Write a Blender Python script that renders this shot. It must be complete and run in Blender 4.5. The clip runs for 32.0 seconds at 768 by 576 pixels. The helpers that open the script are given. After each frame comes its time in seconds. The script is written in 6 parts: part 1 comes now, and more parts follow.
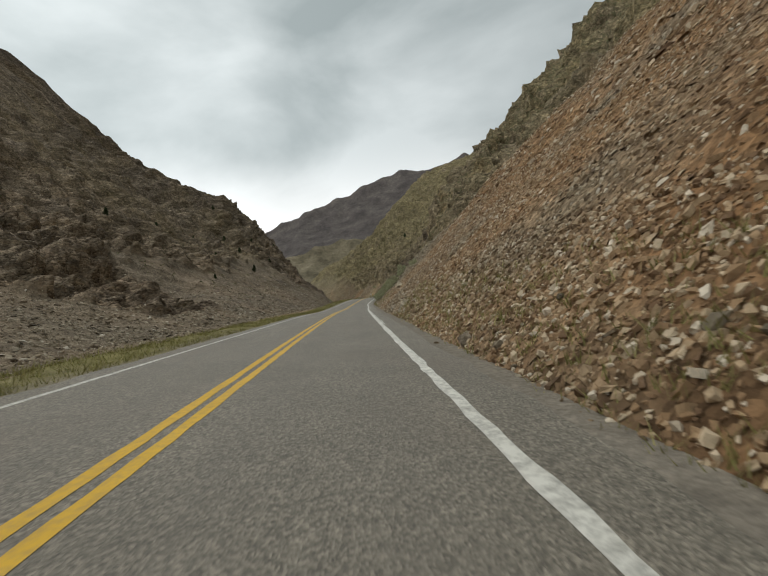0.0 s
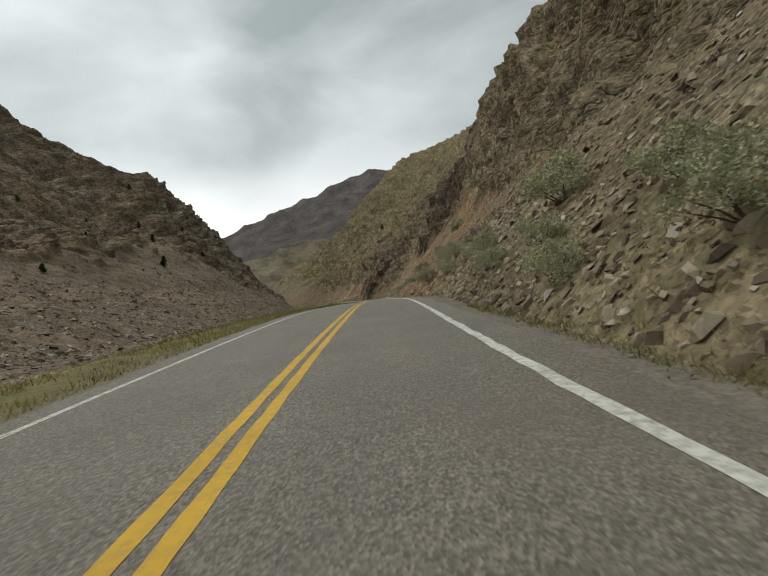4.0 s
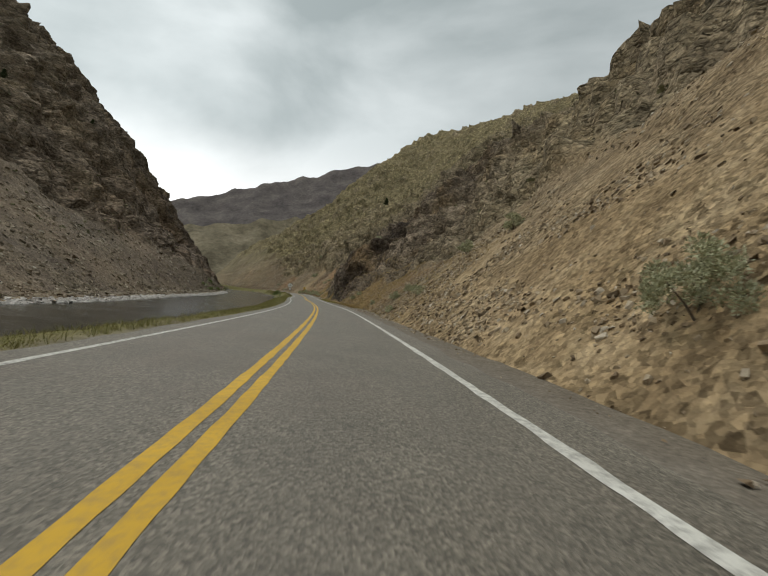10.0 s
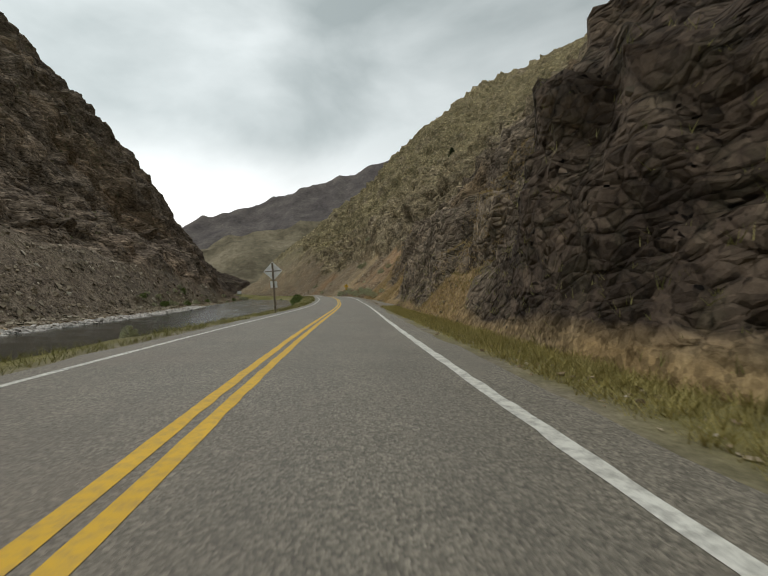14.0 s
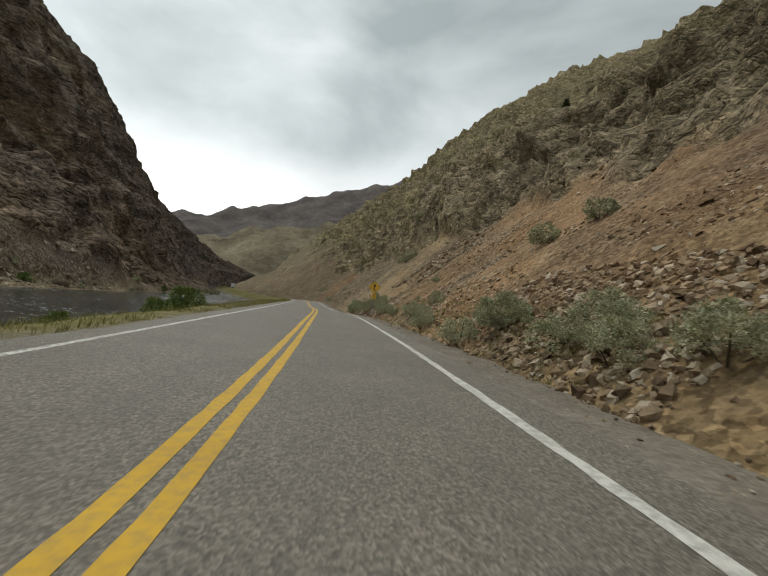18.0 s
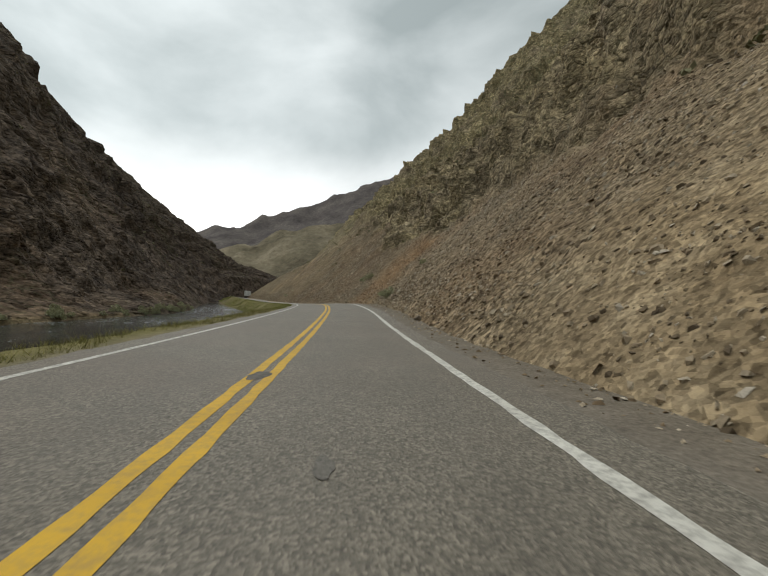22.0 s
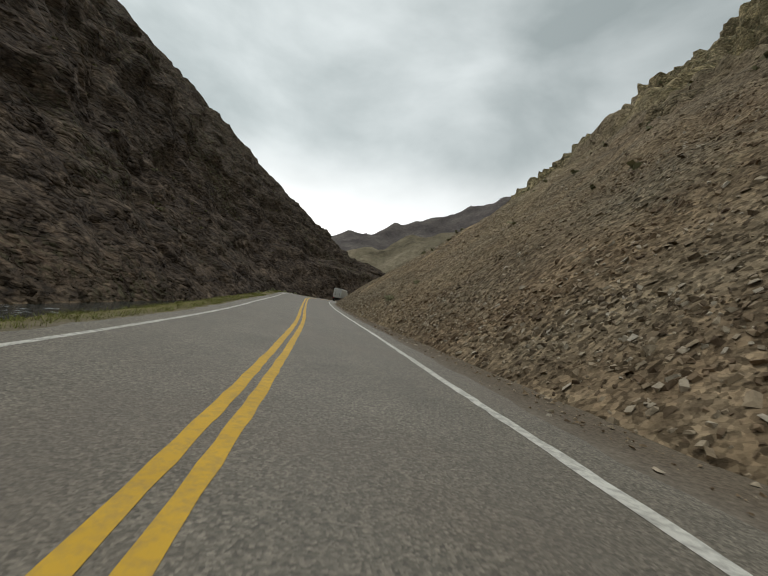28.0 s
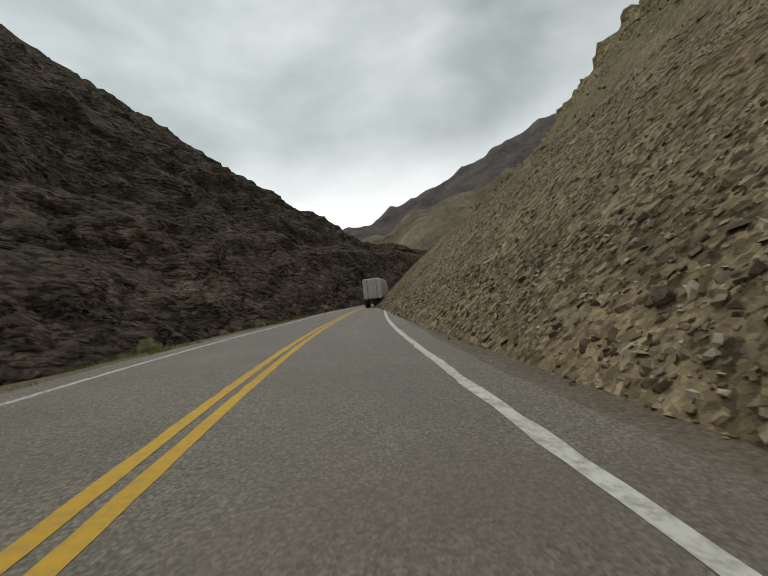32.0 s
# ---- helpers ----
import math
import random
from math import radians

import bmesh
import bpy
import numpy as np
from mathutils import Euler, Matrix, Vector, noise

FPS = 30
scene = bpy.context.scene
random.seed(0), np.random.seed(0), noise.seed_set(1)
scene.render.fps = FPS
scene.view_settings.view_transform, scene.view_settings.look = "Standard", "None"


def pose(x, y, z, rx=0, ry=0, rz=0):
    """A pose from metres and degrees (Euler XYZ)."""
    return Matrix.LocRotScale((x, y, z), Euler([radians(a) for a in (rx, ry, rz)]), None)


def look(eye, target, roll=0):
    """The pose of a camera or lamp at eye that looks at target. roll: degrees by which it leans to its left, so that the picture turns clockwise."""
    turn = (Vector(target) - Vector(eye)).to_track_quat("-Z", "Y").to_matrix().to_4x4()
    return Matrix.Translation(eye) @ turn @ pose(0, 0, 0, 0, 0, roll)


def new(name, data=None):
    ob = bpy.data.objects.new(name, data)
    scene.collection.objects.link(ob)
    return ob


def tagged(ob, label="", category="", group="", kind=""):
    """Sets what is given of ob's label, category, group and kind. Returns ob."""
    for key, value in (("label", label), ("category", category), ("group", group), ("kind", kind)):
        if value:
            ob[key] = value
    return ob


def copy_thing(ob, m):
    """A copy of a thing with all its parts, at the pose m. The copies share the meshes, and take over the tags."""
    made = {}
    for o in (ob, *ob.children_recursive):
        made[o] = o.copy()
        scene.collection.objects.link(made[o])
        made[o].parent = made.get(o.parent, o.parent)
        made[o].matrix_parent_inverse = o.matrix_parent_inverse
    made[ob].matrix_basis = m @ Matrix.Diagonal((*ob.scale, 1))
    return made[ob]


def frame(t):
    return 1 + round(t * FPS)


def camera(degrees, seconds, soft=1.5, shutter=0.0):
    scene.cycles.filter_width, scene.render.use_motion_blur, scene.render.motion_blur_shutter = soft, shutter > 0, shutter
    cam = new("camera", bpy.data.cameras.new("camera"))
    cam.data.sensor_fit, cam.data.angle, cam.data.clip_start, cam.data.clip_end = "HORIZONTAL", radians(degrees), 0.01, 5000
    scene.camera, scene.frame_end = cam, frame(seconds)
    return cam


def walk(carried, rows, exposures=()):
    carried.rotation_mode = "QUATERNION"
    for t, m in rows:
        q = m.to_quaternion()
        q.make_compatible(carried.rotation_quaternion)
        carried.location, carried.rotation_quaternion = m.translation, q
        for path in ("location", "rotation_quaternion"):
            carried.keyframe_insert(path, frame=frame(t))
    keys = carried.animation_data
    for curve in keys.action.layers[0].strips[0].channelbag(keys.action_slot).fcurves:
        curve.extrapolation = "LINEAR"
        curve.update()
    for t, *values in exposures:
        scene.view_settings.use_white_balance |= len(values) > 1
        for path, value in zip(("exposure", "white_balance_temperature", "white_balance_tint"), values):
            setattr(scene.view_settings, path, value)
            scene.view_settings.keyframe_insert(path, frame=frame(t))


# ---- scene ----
# ---- camera and its way ----
cam = camera(83.0, 32.0, soft=1.2, shutter=0.05)
METRES, EYE, TILT, LEAN, TURN = 700.0, 1.4, 1.35, 6.5, 0.0
ROWS = [
    (0.0, 0.0, 0.0, 0.0, -0.0, 0.0, 0.0),
    (0.5, -0.0016, 0.0171, -0.0005, -0.56, -0.16, -2.41),
    (1.0, -0.0031, 0.0342, -0.0009, -0.74, -0.06, -4.06),
    (1.5, -0.0042, 0.0515, -0.0012, -1.01, -0.07, -3.6),
    (2.0, -0.0054, 0.0684, -0.0017, -1.29, 0.22, -3.71),
    (2.5, -0.0065, 0.0855, -0.0022, -1.47, 0.08, -3.31),
    (3.0, -0.0073, 0.1027, -0.0027, -1.94, 0.2, -1.55),
    (3.5, -0.0081, 0.1199, -0.003, -2.82, 0.39, 0.44),
    (5.5, -0.0056, 0.181, -0.002, -8.01, 0.75, -1.15),
    (6.0, -0.0047, 0.1996, -0.0023, -8.41, 1.01, -4.61),
    (6.5, -0.0037, 0.2185, -0.0026, -8.6, 1.3, -5.3),
    (7.0, -0.0026, 0.2374, -0.0029, -8.77, 1.15, -5.98),
    (7.5, -0.0016, 0.2561, -0.003, -8.87, 0.81, -7.15),
    (8.0, -0.0004, 0.2746, -0.0033, -8.64, 0.97, -8.19),
    (8.5, 0.0008, 0.2926, -0.0036, -8.39, 0.79, -8.87),
    (9.0, 0.0018, 0.3103, -0.004, -8.02, 1.05, -10.04),
    (9.5, 0.0026, 0.3287, -0.0042, -7.47, 1.21, -11.22),
    (10.0, 0.003, 0.3468, -0.0047, -6.72, 1.25, -12.12),
    (10.5, 0.0033, 0.3656, -0.0051, -5.81, 1.08, -12.22),
    (11.0, 0.0033, 0.3837, -0.0056, -4.94, 0.86, -12.72),
    (11.5, 0.003, 0.4014, -0.0061, -3.98, 0.88, -13.2),
    (12.0, 0.0026, 0.4193, -0.0065, -2.75, 0.82, -13.65),
    (12.5, 0.0017, 0.4373, -0.0069, -1.29, 0.52, -12.55),
    (13.0, 0.0004, 0.4553, -0.0075, -0.43, 0.04, -8.52),
    (13.5, -0.0009, 0.4721, -0.008, -0.39, -0.32, -6.39),
    (14.0, -0.0026, 0.4891, -0.0085, -0.21, -0.27, -6.26),
    (14.5, -0.0043, 0.5049, -0.0089, -0.18, -0.01, -5.84),
    (16.5, -0.0086, 0.5668, -0.0107, 0.46, 0.38, -5.87),
    (17.0, -0.0101, 0.5832, -0.0111, 0.58, 0.66, -7.51),
    (17.5, -0.012, 0.5993, -0.0114, 0.99, 1.42, -10.89),
    (18.0, -0.014, 0.6156, -0.0117, 2.45, 1.32, -14.37),
    (18.5, -0.0164, 0.6315, -0.012, 4.31, 0.44, -14.12),
    (19.0, -0.0189, 0.647, -0.0125, 5.61, -0.27, -10.89),
    (19.5, -0.0215, 0.6622, -0.013, 6.24, -0.76, -8.37),
    (20.0, -0.0241, 0.6772, -0.0136, 6.88, -1.06, -7.38),
    (20.5, -0.0271, 0.6916, -0.0144, 7.3, -0.75, -6.9),
    (21.0, -0.0305, 0.7061, -0.0153, 7.61, -0.43, -5.62),
    (21.5, -0.0334, 0.7195, -0.016, 7.62, -0.45, -5.46),
    (22.0, -0.0364, 0.7331, -0.0165, 7.9, -0.61, -5.9),
    (22.5, -0.0395, 0.7468, -0.0171, 8.23, -0.32, -6.41),
    (23.0, -0.0426, 0.7601, -0.0177, 8.57, -0.11, -7.02),
    (23.5, -0.0458, 0.7733, -0.0181, 8.81, 0.22, -8.23),
    (24.0, -0.0493, 0.7867, -0.0185, 10.4, 0.12, -13.12),
    (24.5, -0.0531, 0.7998, -0.0192, 12.45, -0.5, -13.83),
    (25.0, -0.0572, 0.8127, -0.0199, 14.08, -0.64, -12.61),
    (25.5, -0.0617, 0.8257, -0.0207, 15.71, -0.98, -12.3),
    (26.0, -0.0668, 0.8385, -0.0218, 17.4, -0.85, -12.24),
    (26.5, -0.0724, 0.851, -0.0229, 19.14, -0.69, -11.74),
    (28.5, -0.088, 0.8957, -0.0266, 26.05, -1.65, -10.93),
    (29.0, -0.0949, 0.9069, -0.0276, 27.38, -1.6, -9.1),
    (29.5, -0.1021, 0.9184, -0.0285, 28.31, -1.67, -5.92),
    (30.0, -0.1097, 0.9298, -0.0294, 28.94, -1.92, -3.69),
    (30.5, -0.1167, 0.9406, -0.0302, 29.15, -2.84, 1.04),
    (31.0, -0.1233, 0.9512, -0.0311, 27.65, -3.56, 5.51),
    (31.5, -0.1305, 0.9621, -0.0318, 26.52, -3.23, 5.11),
    (32.0, -0.1371, 0.9731, -0.0326, 25.71, -2.94, 4.47),
]


def lean(t):
    return float(np.interp(t, [20, 22, 26.5, 28.5, 30, 31], [0, -1.2, -1.5, -1.0, -0.5, -1.0]))


PATH = []
for t, x, y, z, yaw, pitch, roll in ROWS:
    x -= 0.0066 if t > 28 else 0.0
    y -= 0.0033 if t > 28 else 0.0
    x += float(np.interp(t, [2, 3, 3.5, 5.5, 6, 6.5, 7], [0, 0.08, 0.17, 0.42, 0.34, 0.14, 0])) / METRES
    roll += lean(t)
    PATH.append((t, pose(0, 0, EYE, TILT, LEAN, TURN) @ pose(METRES * x, METRES * y, METRES * z, 90 + pitch, roll, yaw)))
walk(cam, PATH, [(0.0, -0.1), (6.0, -0.07), (10.0, -0.05), (19.0, -0.02), (24.0, -0.08), (26.0, -0.15), (29.0, -0.25), (32.0, -0.3)])

# ---- sky and light: overcast, brighter towards the horizon ahead ----
world = bpy.data.worlds.new("world")
scene.world = world
world.use_nodes = True
wn, wl = world.node_tree.nodes, world.node_tree.links
wn.clear()
SUN_EL, SUN_AZ = radians(60), radians(-45)


def wnode(kind, **kw):
    n = wn.new(kind)
    for k, v in kw.items():
        if k in n.inputs:
            n.inputs[k].default_value = v
    return n


sky = wn.new("ShaderNodeTexSky")
sky.sky_type, sky.sun_disc, sky.sun_elevation, sky.sun_rotation = "NISHITA", False, SUN_EL, SUN_AZ
coord = wn.new("ShaderNodeTexCoord")
stretch = wn.new("ShaderNodeMapping")
stretch.inputs["Scale"].default_value = (1.0, 1.15, 2.2)
stretch.inputs["Rotation"].default_value = (0.0, 0.25, 0.5)
wl.new(coord.outputs["Generated"], stretch.inputs["Vector"])
clouds = wnode("ShaderNodeTexNoise", Scale=1.7, Detail=6.0, Roughness=0.5, Distortion=0.25)
wl.new(stretch.outputs[0], clouds.inputs["Vector"])
tone = wn.new("ShaderNodeValToRGB")
tone.color_ramp.elements[0].position, tone.color_ramp.elements[0].color = 0.38, (0.41, 0.468, 0.466, 1)
tone.color_ramp.elements[1].position, tone.color_ramp.elements[1].color = 0.63, (0.79, 0.85, 0.848, 1)
wl.new(clouds.outputs["Fac"], tone.inputs["Fac"])
sep = wn.new("ShaderNodeSeparateXYZ")
wl.new(coord.outputs["Generated"], sep.inputs[0])
low = wn.new("ShaderNodeMapRange")
low.interpolation_type = "SMOOTHSTEP"
low.inputs["From Min"].default_value, low.inputs["From Max"].default_value = 0.36, 0.08
low.inputs["To Min"].default_value, low.inputs["To Max"].default_value = 0.0, 0.95
wl.new(sep.outputs["Z"], low.inputs["Value"])
glow = wn.new("ShaderNodeMix")
glow.data_type = "RGBA"
glow.inputs["B"].default_value = (1.5, 1.49, 1.46, 1)
wl.new(low.outputs[0], glow.inputs["Factor"])
wl.new(tone.outputs["Color"], glow.inputs["A"])
side = wn.new("ShaderNodeMapRange")
side.inputs["From Min"].default_value, side.inputs["From Max"].default_value = -0.9, 0.7
side.inputs["To Min"].default_value, side.inputs["To Max"].default_value = 1.36, 0.72
wl.new(sep.outputs["X"], side.inputs["Value"])
bg_cloud = wnode("ShaderNodeBackground", Strength=1.0)
wl.new(glow.outputs["Result"], bg_cloud.inputs["Color"])
wl.new(side.outputs[0], bg_cloud.inputs["Strength"])
bg_sky = wnode("ShaderNodeBackground", Strength=0.08)
wl.new(sky.outputs["Color"], bg_sky.inputs["Color"])
both = wnode("ShaderNodeMixShader", Fac=0.93)
wl.new(bg_sky.outputs[0], both.inputs[1])
wl.new(bg_cloud.outputs[0], both.inputs[2])
wout = wn.new("ShaderNodeOutputWorld")
wl.new(both.outputs[0], wout.inputs["Surface"])

sun_data = bpy.data.lights.new("sun", "SUN")
sun_data.energy, sun_data.angle, sun_data.color = 1.2, radians(16), (1.0, 0.95, 0.87)
sun = new("sun", sun_data)
sun.matrix_world = look((0, 0, 60), (60 - 60 * math.cos(SUN_EL) * math.sin(SUN_AZ) - 60, -60 * math.cos(SUN_EL) * math.cos(SUN_AZ), 60 - 60 * math.sin(SUN_EL)))


# ---- small tools ----
def hash3(i, j, k, seed):
    n = (i * 73856093) ^ (j * 19349663) ^ (k * 83492791) ^ (seed * 2654435)
    n = (n ^ (n >> 13)) * 1274126177
    n = n & 0x7FFFFFFF
    n = (n ^ (n >> 15)) * 2246822519
    return ((n >> 7) & 0xFFFF) / 65535.0


def vnoise(p, seed=0):
    """Smooth lattice noise from 0 to 1 for an n x 3 array."""
    q = np.floor(p).astype(np.int64)
    f = p - q
    f = f * f * (3 - 2 * f)
    i, j, k = q[:, 0], q[:, 1], q[:, 2]
    out = 0
    for a in (0, 1):
        wa = f[:, 0] if a else 1 - f[:, 0]
        for b in (0, 1):
            wb = f[:, 1] if b else 1 - f[:, 1]
            for c in (0, 1):
                wc = f[:, 2] if c else 1 - f[:, 2]
                out = out + wa * wb * wc * hash3(i + a, j + b, k + c, seed)
    return out


def fbm(p, octaves=4, gain=0.5, seed=0, ridged=False):
    total, amp, norm = 0, 1.0, 0.0
    for o in range(octaves):
        v = vnoise(p * 2.03 ** o + 17.3 * o, seed + o) * 2 - 1
        if ridged:
            v = 1 - 2 * np.abs(v)
        total, norm, amp = total + amp * v, norm + amp, amp * gain
    return total / norm


def facets(p, size, seed, tilt, steps):
    """Height of broken rock: creased blocks of about size metres, each with its own level and slant."""
    q = p / size
    c0 = np.floor(q).astype(np.int64)
    out, best, step = np.full(len(p), -9.0), np.full(len(p), 9e9), np.zeros(len(p))
    for a in (-1, 0, 1):
        for b in (-1, 0, 1):
            for c in (-1, 0, 1):
                i, j, k = c0[:, 0] + a, c0[:, 1] + b, c0[:, 2] + c
                r1, r2, r3 = hash3(i, j, k, seed), hash3(i, j, k, seed + 1), hash3(i, j, k, seed + 2)
                d = q - np.stack((i + r1, j + r2, k + r3), 1)
                e = np.abs(d @ ROCK_AXES)
                h = r1 * 0.7 + tilt * (d[:, 0] * (r2 - 0.5) + d[:, 1] * (r3 - 0.5) + d[:, 2] * (r1 - 0.5)) - 1.15 * e.max(1)
                out = np.maximum(out, h)
                dd = (d * d).sum(1)
                near = dd < best
                best, step = np.where(near, dd, best), np.where(near, r2 + r3 - 1, step)
    return (out - out.mean()) * 1.8 + steps * step


ROCK_AXES = np.array(Euler((0.5, 0.35, 0.6)).to_matrix())


def mesh_from(name, verts, faces, material, smooth=True, attrs=None):
    """One mesh from numpy vertices and quad or triangle faces."""
    me = bpy.data.meshes.new(name)
    verts = np.asarray(verts, np.float32)
    faces = np.asarray(faces, np.int32)
    n, w = faces.shape
    me.vertices.add(len(verts))
    me.vertices.foreach_set("co", verts.ravel())
    me.loops.add(n * w)
    me.loops.foreach_set("vertex_index", faces.ravel())
    me.polygons.add(n)
    me.polygons.foreach_set("loop_start", np.arange(0, n * w, w, dtype=np.int32))
    me.polygons.foreach_set("loop_total", np.full(n, w, np.int32))
    me.update(calc_edges=True)
    me.polygons.foreach_set("use_smooth", np.full(n, smooth, bool))
    for key, values in (attrs or {}).items():
        at = me.attributes.new(key, "FLOAT", "POINT")
        at.data.foreach_set("value", np.asarray(values, np.float32))
    me.materials.append(material)
    me.validate()
    return me


def grid_faces(nr, nc):
    a = np.arange(nr * nc).reshape(nr, nc)
    return np.stack((a[:-1, :-1], a[:-1, 1:], a[1:, 1:], a[1:, :-1]), -1).reshape(-1, 4)


def part(name, bm, material, parent=None, label=""):
    me = bpy.data.meshes.new(name)
    bm.to_mesh(me)
    bm.free()
    me.materials.append(material)
    ob = new(name, me)
    if parent:
        ob.parent = parent
    return tagged(ob, label)


# ---- materials ----
def shader(name, rough=0.9, spec=0.25, metal=0.0):
    m = bpy.data.materials.new(name)
    m.use_nodes = True
    bsdf = m.node_tree.nodes["Principled BSDF"]
    bsdf.inputs["Roughness"].default_value = rough
    bsdf.inputs["Specular IOR Level"].default_value = spec
    bsdf.inputs["Metallic"].default_value = metal
    return m, m.node_tree.nodes, m.node_tree.links, bsdf


def tex(nodes, links, kind, vector, **kw):
    n = nodes.new(kind)
    for k, v in kw.items():
        if k in n.inputs:
            n.inputs[k].default_value = v
        else:
            setattr(n, k, v) if k in ("feature", "distance", "noise_dimensions") else None
    if vector is not None:
        links.new(vector, n.inputs["Vector"])
    return n


def ramp(nodes, links, fac, stops):
    r = nodes.new("ShaderNodeValToRGB")
    while len(r.color_ramp.elements) < len(stops):
        r.color_ramp.elements.new(0.5)
    for e, (p, c) in zip(r.color_ramp.elements, stops):
        e.position, e.color = p, (*c, 1) if len(c) == 3 else c
    links.new(fac, r.inputs["Fac"])
    return r.outputs["Color"]


def mix(nodes, links, fac, a, b, mode="MIX"):
    n = nodes.new("ShaderNodeMix")
    n.data_type, n.blend_type = "RGBA", mode
    for key, v in (("Factor", fac), ("A", a), ("B", b)):
        if isinstance(v, (int, float)):
            n.inputs[key].default_value = v
        elif isinstance(v, tuple):
            n.inputs[key].default_value = (*v, 1)
        else:
            links.new(v, n.inputs[key])
    return n.outputs["Result"]


def bump(nodes, links, bsdf, height, strength, distance, below=None):
    b = nodes.new("ShaderNodeBump")
    b.inputs["Strength"].default_value, b.inputs["Distance"].default_value = strength, distance
    links.new(height, b.inputs["Height"])
    if below is not None:
        links.new(below, b.inputs["Normal"])
    links.new(b.outputs[0], bsdf.inputs["Normal"])
    return b.outputs[0]


def world_pos(nodes):
    return nodes.new("ShaderNodeNewGeometry").outputs["Position"]


def attr(nodes, name):
    n = nodes.new("ShaderNodeAttribute")
    n.attribute_name = name
    return n.outputs["Fac"]


def make_hill(name, beds, dip, joints):
    """Canyon side: soil and rubble, and jointed rock where "bare" is high; colours by attribute. joints: scale and width of the cracks."""
    m, n, l, b = shader(name, 0.95, 0.15)
    p = world_pos(n)
    big = tex(n, l, "ShaderNodeTexNoise", p, Scale=0.05, Detail=5.0, Roughness=0.6)
    mid = tex(n, l, "ShaderNodeTexNoise", p, Scale=0.4, Detail=8.0, Roughness=0.68)
    fine = tex(n, l, "ShaderNodeTexNoise", p, Scale=4.5, Detail=6.0, Roughness=0.7)
    sway = tex(n, l, "ShaderNodeTexNoise", p, Scale=0.45, Detail=1.0, Roughness=0.5)
    spots = tex(n, l, "ShaderNodeTexNoise", p, Scale=1.1, Detail=4.0, Roughness=0.6)

    def shifted(vector, noise_out, amount):
        v = n.new("ShaderNodeVectorMath")
        v.operation = "MULTIPLY_ADD"
        l.new(noise_out, v.inputs[0])
        v.inputs[1].default_value = (amount,) * 3
        l.new(vector, v.inputs[2])
        return v.outputs[0]

    def leaning(vector, scale, turn):
        v = n.new("ShaderNodeMapping")
        v.inputs["Scale"].default_value, v.inputs["Rotation"].default_value = scale, turn
        l.new(vector, v.inputs["Vector"])
        return v.outputs[0]

    bed = leaning(shifted(p, sway.outputs["Color"], 0.7), beds, dip)
    grit = shifted(p, sway.outputs["Color"], 0.3)
    slab = tex(n, l, "ShaderNodeTexVoronoi", bed, Scale=0.34, Randomness=1.0)
    block = tex(n, l, "ShaderNodeTexVoronoi", bed, Scale=0.95, Randomness=1.0, distance="CHEBYCHEV")
    lump = tex(n, l, "ShaderNodeTexVoronoi", bed, Scale=2.5, Randomness=1.0, distance="CHEBYCHEV")
    crumb = tex(n, l, "ShaderNodeTexVoronoi", bed, Scale=5.5, Randomness=1.0)
    stones = tex(n, l, "ShaderNodeTexVoronoi", grit, Scale=4.4, Randomness=1.0)
    chips = tex(n, l, "ShaderNodeTexVoronoi", grit, Scale=9.0, Randomness=1.0)
    rock = ramp(n, l, mid.outputs["Fac"], [(0.3, (0.135, 0.112, 0.08)), (0.5, (0.225, 0.19, 0.136)), (0.7, (0.33, 0.285, 0.21))])
    red = ramp(n, l, mid.outputs["Fac"], [(0.3, (0.15, 0.083, 0.041)), (0.5, (0.265, 0.152, 0.076)), (0.7, (0.36, 0.23, 0.128))])
    tan = ramp(n, l, mid.outputs["Fac"], [(0.3, (0.25, 0.175, 0.092)), (0.5, (0.375, 0.275, 0.152)), (0.7, (0.47, 0.365, 0.225))])
    olive = ramp(n, l, mid.outputs["Fac"], [(0.32, (0.158, 0.138, 0.076)), (0.5, (0.228, 0.198, 0.112)), (0.7, (0.305, 0.265, 0.157))])
    gold = ramp(n, l, mid.outputs["Fac"], [(0.3, (0.165, 0.113, 0.054)), (0.5, (0.26, 0.183, 0.092)), (0.7, (0.31, 0.232, 0.126))])
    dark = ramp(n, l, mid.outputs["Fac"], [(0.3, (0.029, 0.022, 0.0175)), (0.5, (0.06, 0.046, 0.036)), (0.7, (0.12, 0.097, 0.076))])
    mauve = ramp(n, l, mid.outputs["Fac"], [(0.3, (0.11, 0.088, 0.073)), (0.5, (0.185, 0.153, 0.127)), (0.7, (0.27, 0.228, 0.19))])
    col = rock
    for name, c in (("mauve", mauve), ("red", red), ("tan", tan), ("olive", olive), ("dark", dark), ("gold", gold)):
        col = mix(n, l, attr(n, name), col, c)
    bare = attr(n, "bare")
    smooth_soil = attr(n, "soil")
    # loose ground: stones and chips of many shades, fewer where the soil is smooth
    pebble = ramp(n, l, stones.outputs["Color"], [(0.15, (0.62, 0.6, 0.58)), (0.5, (1.0, 1.0, 1.0)), (0.85, (1.42, 1.4, 1.36))])
    chip = ramp(n, l, chips.outputs["Color"], [(0.15, (0.62, 0.6, 0.58)), (0.85, (1.38, 1.36, 1.32))])
